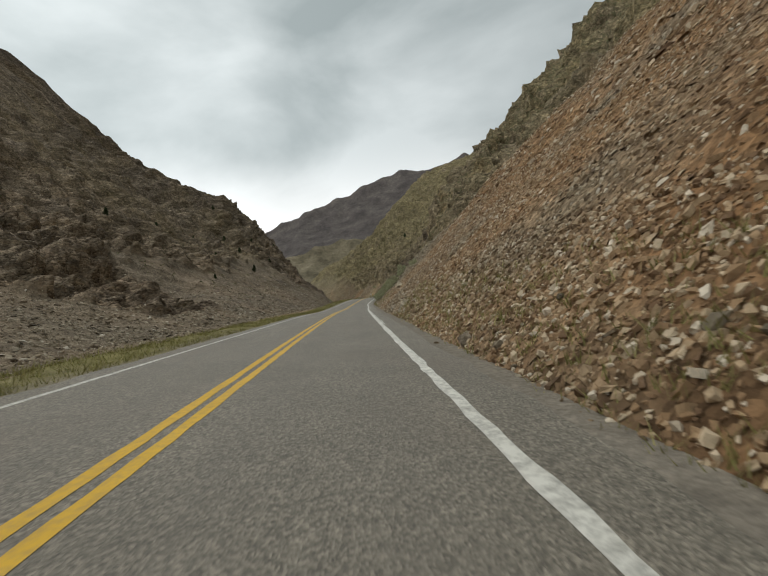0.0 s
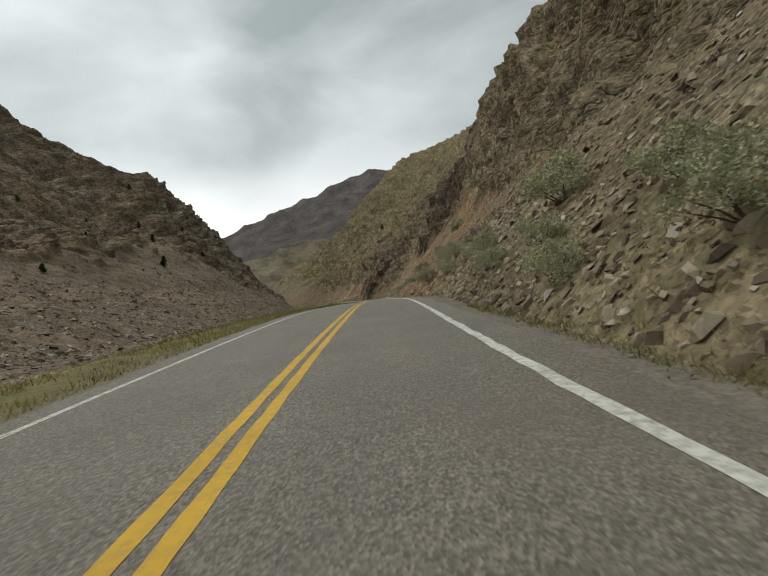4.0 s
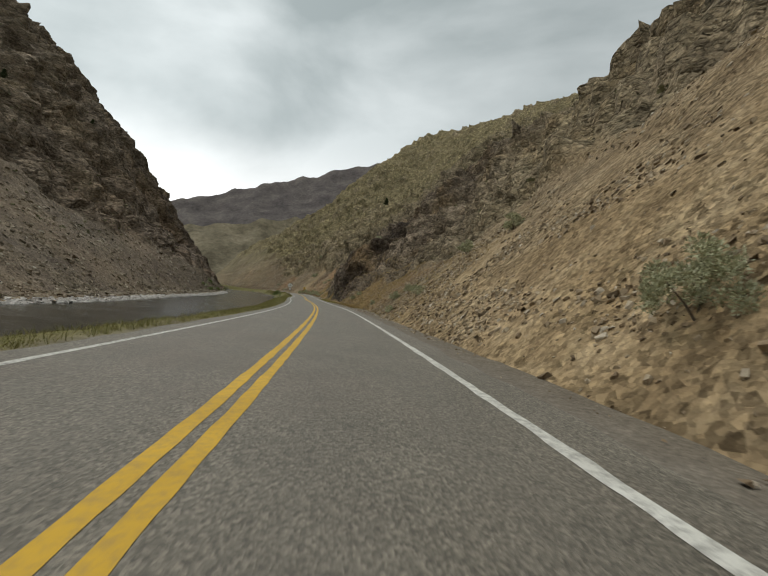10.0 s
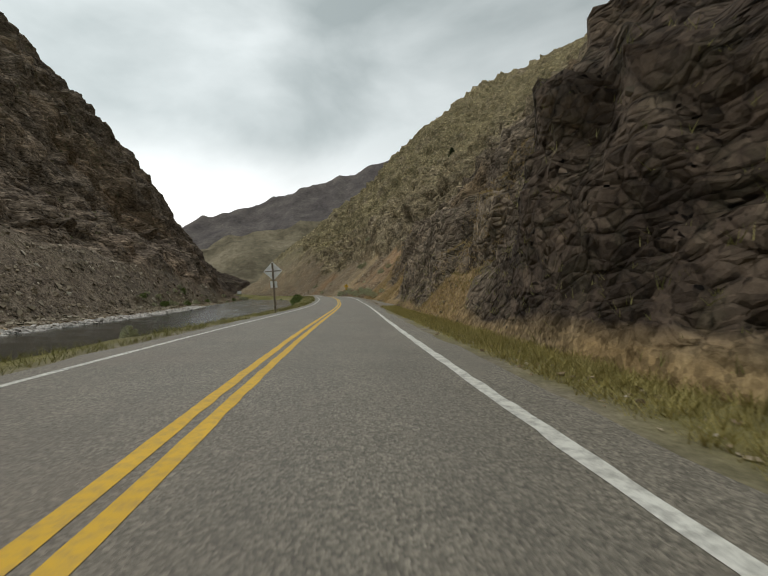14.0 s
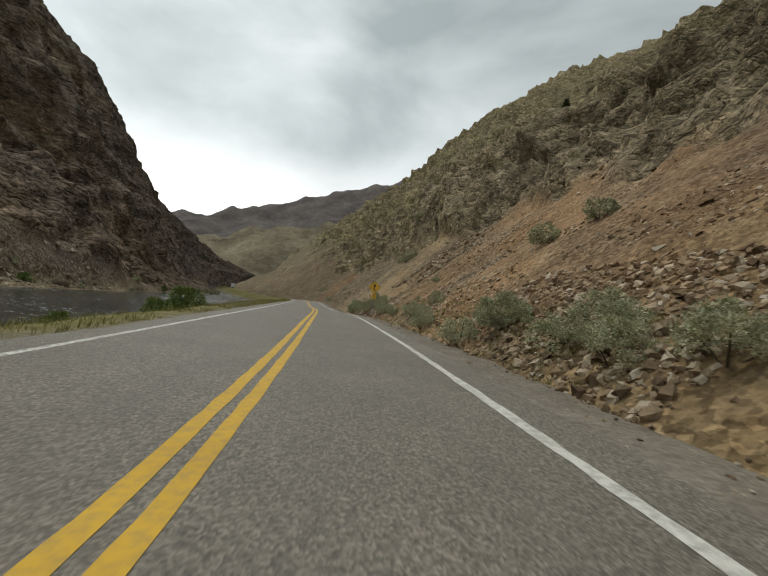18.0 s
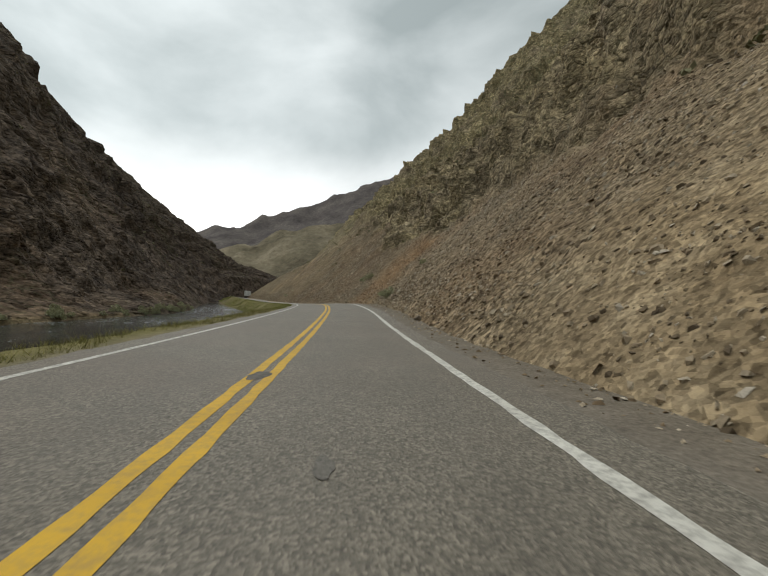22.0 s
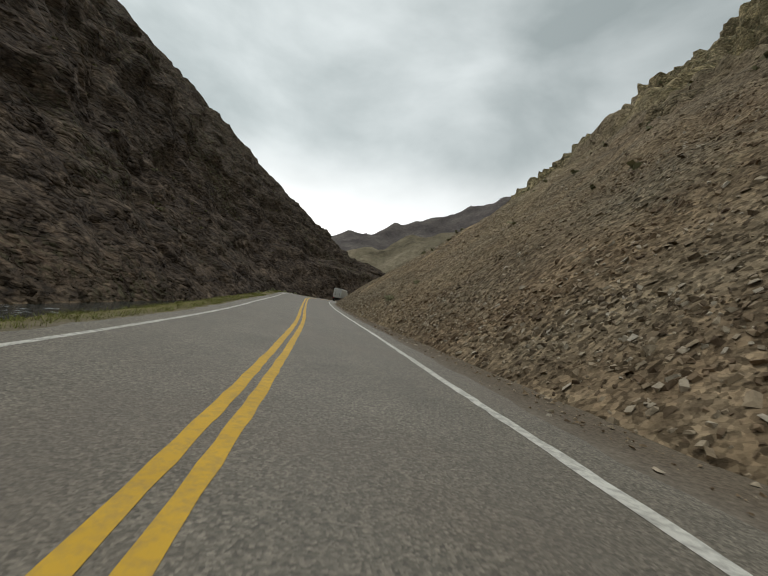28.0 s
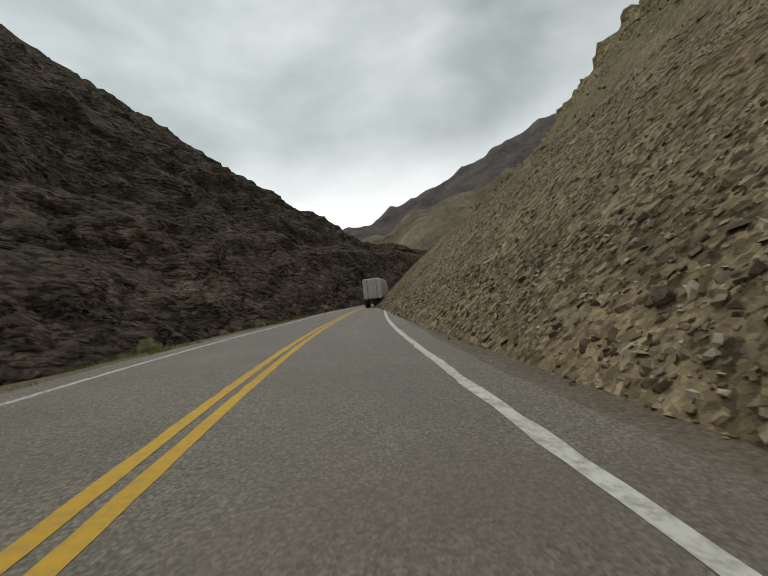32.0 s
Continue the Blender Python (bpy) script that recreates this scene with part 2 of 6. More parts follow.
    loose = mix(n, l, 1.0, mix(n, l, 0.8, mix(n, l, 0.85, col, pebble, "MULTIPLY"), chip, "MULTIPLY"), (0.86, 0.86, 0.86), "MULTIPLY")
    sandy = mix(n, l, 0.65, mix(n, l, 0.4, col, pebble, "MULTIPLY"), chip, "MULTIPLY")
    ground = mix(n, l, smooth_soil, loose, sandy)
    # bedrock: slabs and blocks of slightly different colour, joints stained and painted with crevice shade
    c1 = ramp(n, l, slab.outputs["Color"], [(0.1, (0.74, 0.72, 0.71)), (0.9, (1.22, 1.21, 1.19))])
    c2 = ramp(n, l, block.outputs["Color"], [(0.1, (0.7, 0.69, 0.68)), (0.9, (1.3, 1.28, 1.25))])
    c3 = ramp(n, l, lump.outputs["Color"], [(0.1, (0.82, 0.81, 0.8)), (0.9, (1.6, 1.58, 1.55))])
    c4 = ramp(n, l, crumb.outputs["Color"], [(0.1, (0.68, 0.67, 0.66)), (0.9, (1.36, 1.34, 1.32))])
    ledge = mix(n, l, 0.9, mix(n, l, 0.9, mix(n, l, 0.9, col, c1, "MULTIPLY"), c2, "MULTIPLY"), c3, "MULTIPLY")
    ledge = mix(n, l, 0.8, ledge, c4, "MULTIPLY")
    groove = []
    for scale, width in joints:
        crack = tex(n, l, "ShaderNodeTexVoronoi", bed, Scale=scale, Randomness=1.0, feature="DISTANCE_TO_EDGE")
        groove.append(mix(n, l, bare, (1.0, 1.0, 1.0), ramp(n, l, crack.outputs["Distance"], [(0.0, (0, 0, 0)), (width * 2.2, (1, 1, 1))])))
        # tint along the cracks: dirt, with the shade of crevices painted in
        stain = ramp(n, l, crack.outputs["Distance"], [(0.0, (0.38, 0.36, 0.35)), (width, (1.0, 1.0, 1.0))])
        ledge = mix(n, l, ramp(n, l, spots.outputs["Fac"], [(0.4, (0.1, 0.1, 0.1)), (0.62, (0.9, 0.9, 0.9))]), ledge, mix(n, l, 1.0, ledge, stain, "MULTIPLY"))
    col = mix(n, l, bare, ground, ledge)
    # lichen and low growth in patches
    green = ramp(n, l, spots.outputs["Fac"], [(0.5, (0, 0, 0)), (0.62, (0.75, 0.75, 0.75))])
    col = mix(n, l, mix(n, l, 1.0, green, attr(n, "scrub"), "MULTIPLY"), col, (0.15, 0.146, 0.078))
    col = mix(n, l, 0.6, col, ramp(n, l, fine.outputs["Fac"], [(0.3, (0.68, 0.68, 0.68)), (0.7, (1.3, 1.3, 1.3))]), "MULTIPLY")
    col = mix(n, l, 1.0, col, ramp(n, l, big.outputs["Fac"], [(0.32, (0.8, 0.79, 0.78)), (0.68, (1.18, 1.17, 1.14))]), "MULTIPLY")
    l.new(col, b.inputs["Base Color"])
    # broken faces: every block and every stone is turned its own way
    turn = n.new("ShaderNodeNewGeometry").outputs["Normal"]
    for cell, on_rock, on_soil in ((slab, 0.3, 0.0), (block, 0.65, 0.0), (lump, 0.8, 0.0), (crumb, 0.7, 0.0), (stones, 0.1, 0.75), (chips, 0.1, 0.55)):
        off = n.new("ShaderNodeVectorMath")
        off.operation = "SUBTRACT"
        l.new(cell.outputs["Color"], off.inputs[0])
        off.inputs[1].default_value = (0.5, 0.5, 0.5)
        add = n.new("ShaderNodeVectorMath")
        add.operation = "MULTIPLY_ADD"
        l.new(off.outputs[0], add.inputs[0])
        l.new(mix(n, l, bare, mix(n, l, smooth_soil, (on_soil,) * 3, (on_soil * 0.5,) * 3), (on_rock,) * 3), add.inputs[1])
        l.new(turn, add.inputs[2])
        turn = add.outputs[0]
    unit = n.new("ShaderNodeVectorMath")
    unit.operation = "NORMALIZE"
    l.new(turn, unit.inputs[0])
    h0 = bump(n, l, b, groove[1], 0.6, 0.05 / beds[0], bump(n, l, b, groove[0], 0.7, 0.1 / beds[0], unit.outputs[0]))
    h1 = bump(n, l, b, mid.outputs["Fac"], 0.25, 0.3, h0)
    bump(n, l, b, fine.outputs["Fac"], 0.5, 0.1, h1)
    return m


def make_asphalt():
    m, n, l, b = shader("worn_asphalt", 0.68, 0.5)
    p = world_pos(n)
    chips = tex(n, l, "ShaderNodeTexVoronoi", p, Scale=42.0, Randomness=1.0)
    fine = tex(n, l, "ShaderNodeTexNoise", p, Scale=26.0, Detail=4.0, Roughness=0.7)
    wide = tex(n, l, "ShaderNodeTexNoise", p, Scale=0.5, Detail=5.0, Roughness=0.6)
    col = ramp(n, l, chips.outputs["Color"], [(0.1, (0.083, 0.072, 0.056)), (0.5, (0.16, 0.142, 0.112)), (0.95, (0.31, 0.275, 0.218))])
    g = ramp(n, l, fine.outputs["Fac"], [(0.3, (0.7, 0.7, 0.7)), (0.7, (1.25, 1.25, 1.25))])
    col = mix(n, l, 0.8, col, g, "MULTIPLY")
    w = ramp(n, l, wide.outputs["Fac"], [(0.3, (0.86, 0.86, 0.85)), (0.7, (1.12, 1.12, 1.12))])
    col = mix(n, l, 1.0, col, w, "MULTIPLY")
    spots = tex(n, l, "ShaderNodeTexNoise", p, Scale=0.16, Detail=4.0, Roughness=0.6)
    col = mix(n, l, ramp(n, l, spots.outputs["Fac"], [(0.5, (0, 0, 0)), (0.7, (0.45, 0.45, 0.45))]), col, (0.155, 0.12, 0.092))
    track = attr(n, "track")
    col = mix(n, l, track, col, (0.126, 0.112, 0.094), "MIX")
    l.new(col, b.inputs["Base Color"])
    h = bump(n, l, b, chips.outputs["Distance"], 0.5, 0.012)
    bump(n, l, b, fine.outputs["Fac"], 0.35, 0.012, h)
    return m


def make_paint(name, c, worn, scale=9.0):
    m, n, l, b = shader(name, 0.7, 0.35)
    p = world_pos(n)
    fine = tex(n, l, "ShaderNodeTexNoise", p, Scale=scale, Detail=6.0, Roughness=0.75)
    wide = tex(n, l, "ShaderNodeTexNoise", p, Scale=0.7, Detail=3.0, Roughness=0.6)
    dirt = ramp(n, l, fine.outputs["Fac"], [(0.36, (1, 1, 1)), (0.56, (0, 0, 0))])
    col = mix(n, l, 0.55, c, ramp(n, l, wide.outputs["Fac"], [(0.3, (0.75, 0.73, 0.7)), (0.7, (1.1, 1.1, 1.1))]), "MULTIPLY")
    col = mix(n, l, mix(n, l, worn, (0, 0, 0), dirt), col, (0.15, 0.14, 0.125))
    l.new(col, b.inputs["Base Color"])
    bump(n, l, b, fine.outputs["Fac"], 0.3, 0.01)
    return m


def make_plain(name, c, rough=0.7, spec=0.3, metal=0.0, scale=6.0, vary=0.25):
    m, n, l, b = shader(name, rough, spec, metal)
    t = tex(n, l, "ShaderNodeTexNoise", world_pos(n), Scale=scale, Detail=5.0, Roughness=0.65)
    r = ramp(n, l, t.outputs["Fac"], [(0.3, (1 - vary,) * 3), (0.7, (1 + vary,) * 3)])
    l.new(mix(n, l, 1.0, c, r, "MULTIPLY"), b.inputs["Base Color"])
    return m


def make_ground():
    m, n, l, b = shader("verge_earth", 0.95, 0.1)
    p = world_pos(n)
    a = tex(n, l, "ShaderNodeTexNoise", p, Scale=1.3, Detail=6.0, Roughness=0.65)
    f = tex(n, l, "ShaderNodeTexNoise", p, Scale=14.0, Detail=4.0, Roughness=0.7)
    v = tex(n, l, "ShaderNodeTexVoronoi", p, Scale=9.0)
    grit = ramp(n, l, a.outputs["Fac"], [(0.3, (0.18, 0.16, 0.132)), (0.7, (0.275, 0.246, 0.204))])
    grit = mix(n, l, 0.4, grit, ramp(n, l, v.outputs["Color"], [(0.1, (0.65, 0.65, 0.65)), (0.9, (1.4, 1.38, 1.34))]), "MULTIPLY")
    grit = mix(n, l, attr(n, "earth"), grit, ramp(n, l, f.outputs["Fac"], [(0.3, (0.105, 0.08, 0.058)), (0.7, (0.19, 0.152, 0.115))]))
    green = ramp(n, l, a.outputs["Fac"], [(0.3, (0.13, 0.118, 0.042)), (0.55, (0.215, 0.19, 0.078)), (0.75, (0.29, 0.25, 0.12))])
    col = mix(n, l, attr(n, "green"), grit, green)
    col = mix(n, l, 0.7, col, ramp(n, l, f.outputs["Fac"], [(0.3, (0.6, 0.6, 0.6)), (0.7, (1.3, 1.3, 1.3))]), "MULTIPLY")
    l.new(col, b.inputs["Base Color"])
    h = bump(n, l, b, v.outputs["Distance"], 0.35, 0.04)
    bump(n, l, b, f.outputs["Fac"], 0.5, 0.04, h)
    return m


def make_water():
    m, n, l, b = shader("river_water", 0.12, 0.5)
    p = world_pos(n)
    a = tex(n, l, "ShaderNodeTexNoise", p, Scale=0.9, Detail=5.0, Roughness=0.6, Distortion=0.4)
    f = tex(n, l, "ShaderNodeTexNoise", p, Scale=4.0, Detail=4.0, Roughness=0.6)
    riffle = tex(n, l, "ShaderNodeTexNoise", p, Scale=1.5, Detail=8.0, Roughness=0.72, Distortion=0.6)
    foam = mix(n, l, 1.0, attr(n, "foam"), ramp(n, l, riffle.outputs["Fac"], [(0.52, (0, 0, 0)), (0.66, (1, 1, 1))]), "MULTIPLY")
    col = mix(n, l, foam, (0.028, 0.032, 0.028), (0.62, 0.65, 0.66))
    l.new(col, b.inputs["Base Color"])
    l.new(mix(n, l, foam, (0.12, 0.12, 0.12), (0.7, 0.7, 0.7)), b.inputs["Roughness"])
    h = bump(n, l, b, a.outputs["Fac"], 0.3, 0.2)
    bump(n, l, b, f.outputs["Fac"], 0.3, 0.04, h)
    return m


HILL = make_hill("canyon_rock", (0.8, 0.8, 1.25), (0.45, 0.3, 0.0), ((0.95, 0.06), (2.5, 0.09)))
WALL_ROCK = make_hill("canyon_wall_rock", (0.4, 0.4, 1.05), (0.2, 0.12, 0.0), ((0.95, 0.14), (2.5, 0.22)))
ASPHALT, GROUND, WATER = make_asphalt(), make_ground(), make_water()
YELLOW = make_paint("yellow_paint", (0.68, 0.41, 0.03), 0.32)
WHITE = make_paint("white_paint", (0.70, 0.69, 0.63), 0.9)
WHITE_CHIPPED = make_paint("chipped_white_paint", (0.70, 0.69, 0.63), 0.6, 7.0)

# ---- the road's line: plan, then height and bank in degrees ----
ROAD_XY = [
    (1.83, -50.01), (-2.32, -0.20), (-4.03, 23.80), (-5.43, 47.80), (-6.30, 71.90), (-6.85, 84.00), (-5.00, 126.70), (-4.32, 139.79), (-3.15, 166.30),
    (-1.53, 192.30), (0.34, 217.29), (1.20, 242.80), (1.31, 268.60), (0.67, 293.50), (-0.87, 318.61), (-3.16, 342.29),
    (-7.96, 408.20), (-10.54, 430.81), (-14.05, 452.79), (-17.83, 473.87), (-22.48, 494.08), (-26.64, 512.99), (-30.86, 531.89),
    (-35.29, 550.60), (-40.52, 568.79), (-46.96, 587.02), (-72.01, 632.29), (-82.58, 648.11), (-92.45, 662.90), (-102.37, 678.16),
    (-119.31, 708.84), (-133.43, 740.82), (-139.97, 770.10), (-138.69, 800.10), (-127.99, 838.60), (-107.00, 894.80)]
ROAD_Z = [
    (0.07, 3.08), (0.09, 3.42), (0.26, 1.71), (0.37, 1.51), (0.39, 0.30), (0.52, 0.20), (2.02, 0.50), (2.05, 0.70), (2.14, 0.50),
    (2.24, -1.07), (2.20, -0.39), (2.21, -0.70), (2.14, -1.22), (2.12, -1.50), (2.15, 0.04), (2.33, -0.00),
    (2.64, -0.81), (3.05, -1.67), (3.42, -1.31), (3.60, 0.18), (3.50, 1.78), (3.49, 1.37), (3.58, 1.24),
    (3.91, -1.07), (4.09, -2.30), (3.99, -1.73), (3.75, 2.10), (4.03, 3.67), (4.34, 4.66), (4.80, 5.79),
    (4.85, 3.92), (4.83, 2.49), (4.80, 1.65), (4.77, 1.12), (4.76, 0.78), (4.75, 0.54)]
ROAD = [(*p, *q) for p, q in zip(ROAD_XY, ROAD_Z)]


def spline(points, step=1.0):
    """Even steps along a smooth curve through the points (centripetal)."""
    pts = np.array(points, float)
    d = np.r_[0, np.cumsum(np.linalg.norm(np.diff(pts[:, :2], axis=0), axis=1))]
    slope = np.gradient(pts, d, axis=0)
    s = np.arange(0, d[-1], step)
    i = np.clip(np.searchsorted(d, s, "right") - 1, 0, len(d) - 2)
    h = (d[i + 1] - d[i])[:, None]
    u = ((s - d[i]) / h[:, 0])[:, None]
    return ((1 + 2 * u) * (1 - u) ** 2 * pts[i] + u * (1 - u) ** 2 * h * slope[i]
            + u * u * (3 - 2 * u) * pts[i + 1] + u * u * (u - 1) * h * slope[i + 1])


LINE = spline(ROAD)
START = 50.0
LINE_S = np.r_[0, np.cumsum(np.linalg.norm(np.diff(LINE[:, :2], axis=0), axis=1))] - START
HEAD = np.unwrap(np.arctan2(-np.gradient(LINE[:, 0]), np.gradient(LINE[:, 1])))


def smooth(a, n):
    k = np.ones(2 * n + 1) / (2 * n + 1)
    return np.convolve(np.pad(a, n, "edge"), k, "valid")


HEAD = smooth(HEAD, 9)


def on_road(s, lat, lift=0.0):
    """World points at station s, lat metres to the right of the centre line, in the road's banked plane."""
    s, lat = np.broadcast_arrays(np.asarray(s, float), np.asarray(lat, float))
    x, y, z, bank = [np.interp(s, LINE_S, LINE[:, i]) for i in range(4)]
    h = np.interp(s, LINE_S, HEAD)
    return np.stack((x + np.cos(h) * lat, y + np.sin(h) * lat, z - lat * np.tan(np.radians(bank)) + lift), -1)


# the valley's own axis: the road's line as far as its last bend, then straight on
AX_END = 700.0
AX_S = np.arange(-50.0, 1080.0, 1.0)
_i = int(np.searchsorted(LINE_S, AX_END))
AX_H = np.where(AX_S < AX_END, np.interp(AX_S, LINE_S, HEAD), math.radians(31.0))
AX_H = smooth(AX_H, 12)
AX_X = np.where(AX_S < AX_END, np.interp(AX_S, LINE_S, LINE[:, 0]), LINE[_i, 0] - np.sin(math.radians(31.0)) * (AX_S - AX_END))
AX_Y = np.where(AX_S < AX_END, np.interp(AX_S, LINE_S, LINE[:, 1]), LINE[_i, 1] + np.cos(math.radians(31.0)) * (AX_S - AX_END))
AX_HW = smooth(AX_H, 70)
AX_Z = smooth(np.interp(AX_S, LINE_S, LINE[:, 2]), 15)


def in_valley(s, lat):
    """Plan position at station s and lat metres to the right of the valley's axis; far out the bends are smoothed."""
    s, lat = np.broadcast_arrays(np.asarray(s, float), np.asarray(lat, float))
    w = np.clip((np.abs(lat) - 25) / 60, 0, 1)
    h = (1 - w) * np.interp(s, AX_S, AX_H) + w * np.interp(s, AX_S, AX_HW)
    return np.interp(s, AX_S, AX_X) + np.cos(h) * lat, np.interp(s, AX_S, AX_Y) + np.sin(h) * lat, np.interp(s, AX_S, AX_Z)


# ---- valley sides: height above the road by station (rows) and distance from the axis (columns) ----
RIGHT_AT = (8, 14, 24, 28, 40, 68, 108, 158, 228)
RIGHT = {
    30: (1.9, 7, 16, 19.2, 29, 53, 98, 147, 215),
    82: (1.9, 7, 16, 19.2, 29, 53, 98, 145, 212),
    112: (1.9, 7, 16, 23, 37, 61, 97, 143, 209),
    160: (2, 7.4, 16, 29, 41, 65, 98, 140, 206),
    205: (2, 7.6, 18, 31, 42, 61, 96, 138, 202),
    245: (2.2, 9, 18, 31, 42, 55, 93, 135, 199),
    290: (1.9, 7, 16, 27, 38, 54, 90, 131, 194),
    326: (2.2, 8, 17, 20.5, 36, 54, 89, 129, 191),
    340: (2.8, 9.5, 18.5, 22, 33, 54, 88, 128, 190),
    346: (6.5, 12.5, 20.5, 23.5, 34, 55, 88, 128, 190),
    354: (7.6, 13, 20.5, 23.5, 34, 55, 87, 127, 189),
    361: (3.8, 11, 20, 23, 34, 56, 86, 126, 188),
    375: (3.4, 10.5, 20, 23.5, 34, 58, 85, 124, 185),
    410: (2.2, 8.2, 17, 21.0, 33, 68, 91, 121, 181),
    440: (1.9, 7, 16, 20.2, 33, 66, 97, 117, 176),
    480: (1.9, 7, 16, 20.2, 33, 61, 95, 114, 171),
    520: (1.9, 7, 16, 26, 39, 62, 94, 113, 185),
    570: (1.9, 7, 16, 27, 41, 68, 95, 113, 200),
    620: (1.9, 7, 16, 21.5, 38, 52, 97, 123, 207),
    680: (1.8, 6.6, 13, 16.8, 28, 42, 100, 155, 212),
    740: (1.4, 5.8, 12, 14.0, 20, 44, 87, 123, 179),
    860: (1, 4.6, 10.5, 11.4, 14, 47, 81, 93, 146)}
LEFT_AT = (12, 30, 60, 100, 150, 220, 320)
LEFT = {
    40: (3, 7.5, 20, 45, 85, 150, 240), 200: (5.3, 12, 28, 46, 91, 155, 252), 300: (7.5, 17, 38, 49, 96, 160, 263),
    370: (9.9, 22, 48, 63, 102, 164, 274), 420: (12, 25, 57, 90, 108, 169, 286), 470: (15, 26, 74, 116, 137, 179, 297),
    520: (17, 25, 72, 122, 140, 189, 308), 570: (3.9, 33, 74, 122, 152, 197, 305), 620: (3.3, 32, 75, 116, 145, 197, 305),
    680: (11.8, 36, 84, 124, 136, 197, 303), 740: (10.1, 26, 74, 100, 124, 185, 285), 820: (15, 19, 48, 76, 112, 172, 266),
    920: (19, 24, 31, 60, 100, 160, 248)}
LEFT_BASE = ((-50, 38), (330, 38), (400, 40), (500, 38), (560, 34), (620, 26), (690, 18), (720, 13), (745, 8), (770, 1), (805, -16), (840, -34), (900, -60), (1080, -110))
RIGHT_BASE = ((-50, 4.7), (60, 4.9), (150, 5.2), (280, 5.5), (310, 7.3), (335, 7.1), (350, 6.5), (392, 6.5), (402, 7.2), (418, 6.8), (432, 5.6), (560, 5.8), (580, 6.8), (600, 6.1), (660, 5.8), (705, 4.9), (760, 5.2), (800, 8.0), (850, 22.0), (1080, 60.0))
WATER_DROP = 2.3


def profile(table, at, s, u, first):
    """Height for stations s (n) and distances u (n, m), smooth along the valley."""
    keys = np.array(sorted(table), float)
    rows = np.array([(0.0, *table[k]) for k in sorted(table)])
    cols = np.array((first, *at), float)
    i = np.clip(np.searchsorted(keys, s) - 1, 0, len(keys) - 2)
    a = np.clip((s - keys[i]) / (keys[i + 1] - keys[i]), 0, 1)
    a = (a * a * (3 - 2 * a))[:, None]
    row = rows[i] * (1 - a) + rows[i + 1] * a
    out = np.empty_like(u)
    for r in range(len(s)):
        out[r] = np.interp(u[r], cols, row[r])
        far = u[r] > cols[-1]
        out[r, far] = row[r, -1] + (u[r, far] - cols[-1]) * 0.35
    return out


def bell(s, centre, half):
    return np.exp(-((s - centre) / half) ** 2)


# distance above the toe at which bedrock begins, by station
ROCK_RIGHT = ((-50, 80), (60, 75), (78, 16), (90, 11), (110, 10), (135, 11), (156, 12), (176, 14), (196, 14), (208, 10.5), (222, 9.5), (238, 10.5), (252, 12), (262, 17), (280, 13), (290, 9), (298, 7), (306, 6.5), (314, 5.5),
              (322, 5), (329, 4), (337, 1.2), (341, 0.2), (358, 0.15), (363, 0.4), (366, 1.8), (372, 2.0), (376, 0.4), (392, 0.6), (408, 0.6), (410.5, 14), (417.5, 14), (419.5, 2.8), (426, 3.2), (430, 5.5), (434, 9),
              (438, 12), (448, 13.5), (478, 15), (500, 16.5), (535, 16.5), (552, 18), (573, 16), (590, 14.5), (612, 15), (630, 20), (660, 30), (700, 42), (760, 60), (1000, 60))
ROCK_LEFT = ((-50, 60), (88, 55), (98, 30), (104, 9), (138, 8), (146, 30), (152, 62), (200, 48), (330, 58), (356, 48), (370, 26), (382, 19), (405, 18), (420, 13), (446, 8), (507, 4.5), (530, 2), (560, -1.5), (600, -6), (640, -12), (1000, -12))


def terrace(h, along, period, dip, steep):
    """Height h regrouped into faces and ledges that dip along the valley."""
    q = (h + dip * along) / period
    f = q - np.floor(q)
    f = np.clip((f - 0.5) * steep + 0.5, 0, 1) * 0.85 + f * 0.15
    return (np.floor(q) + f) * period - dip * along


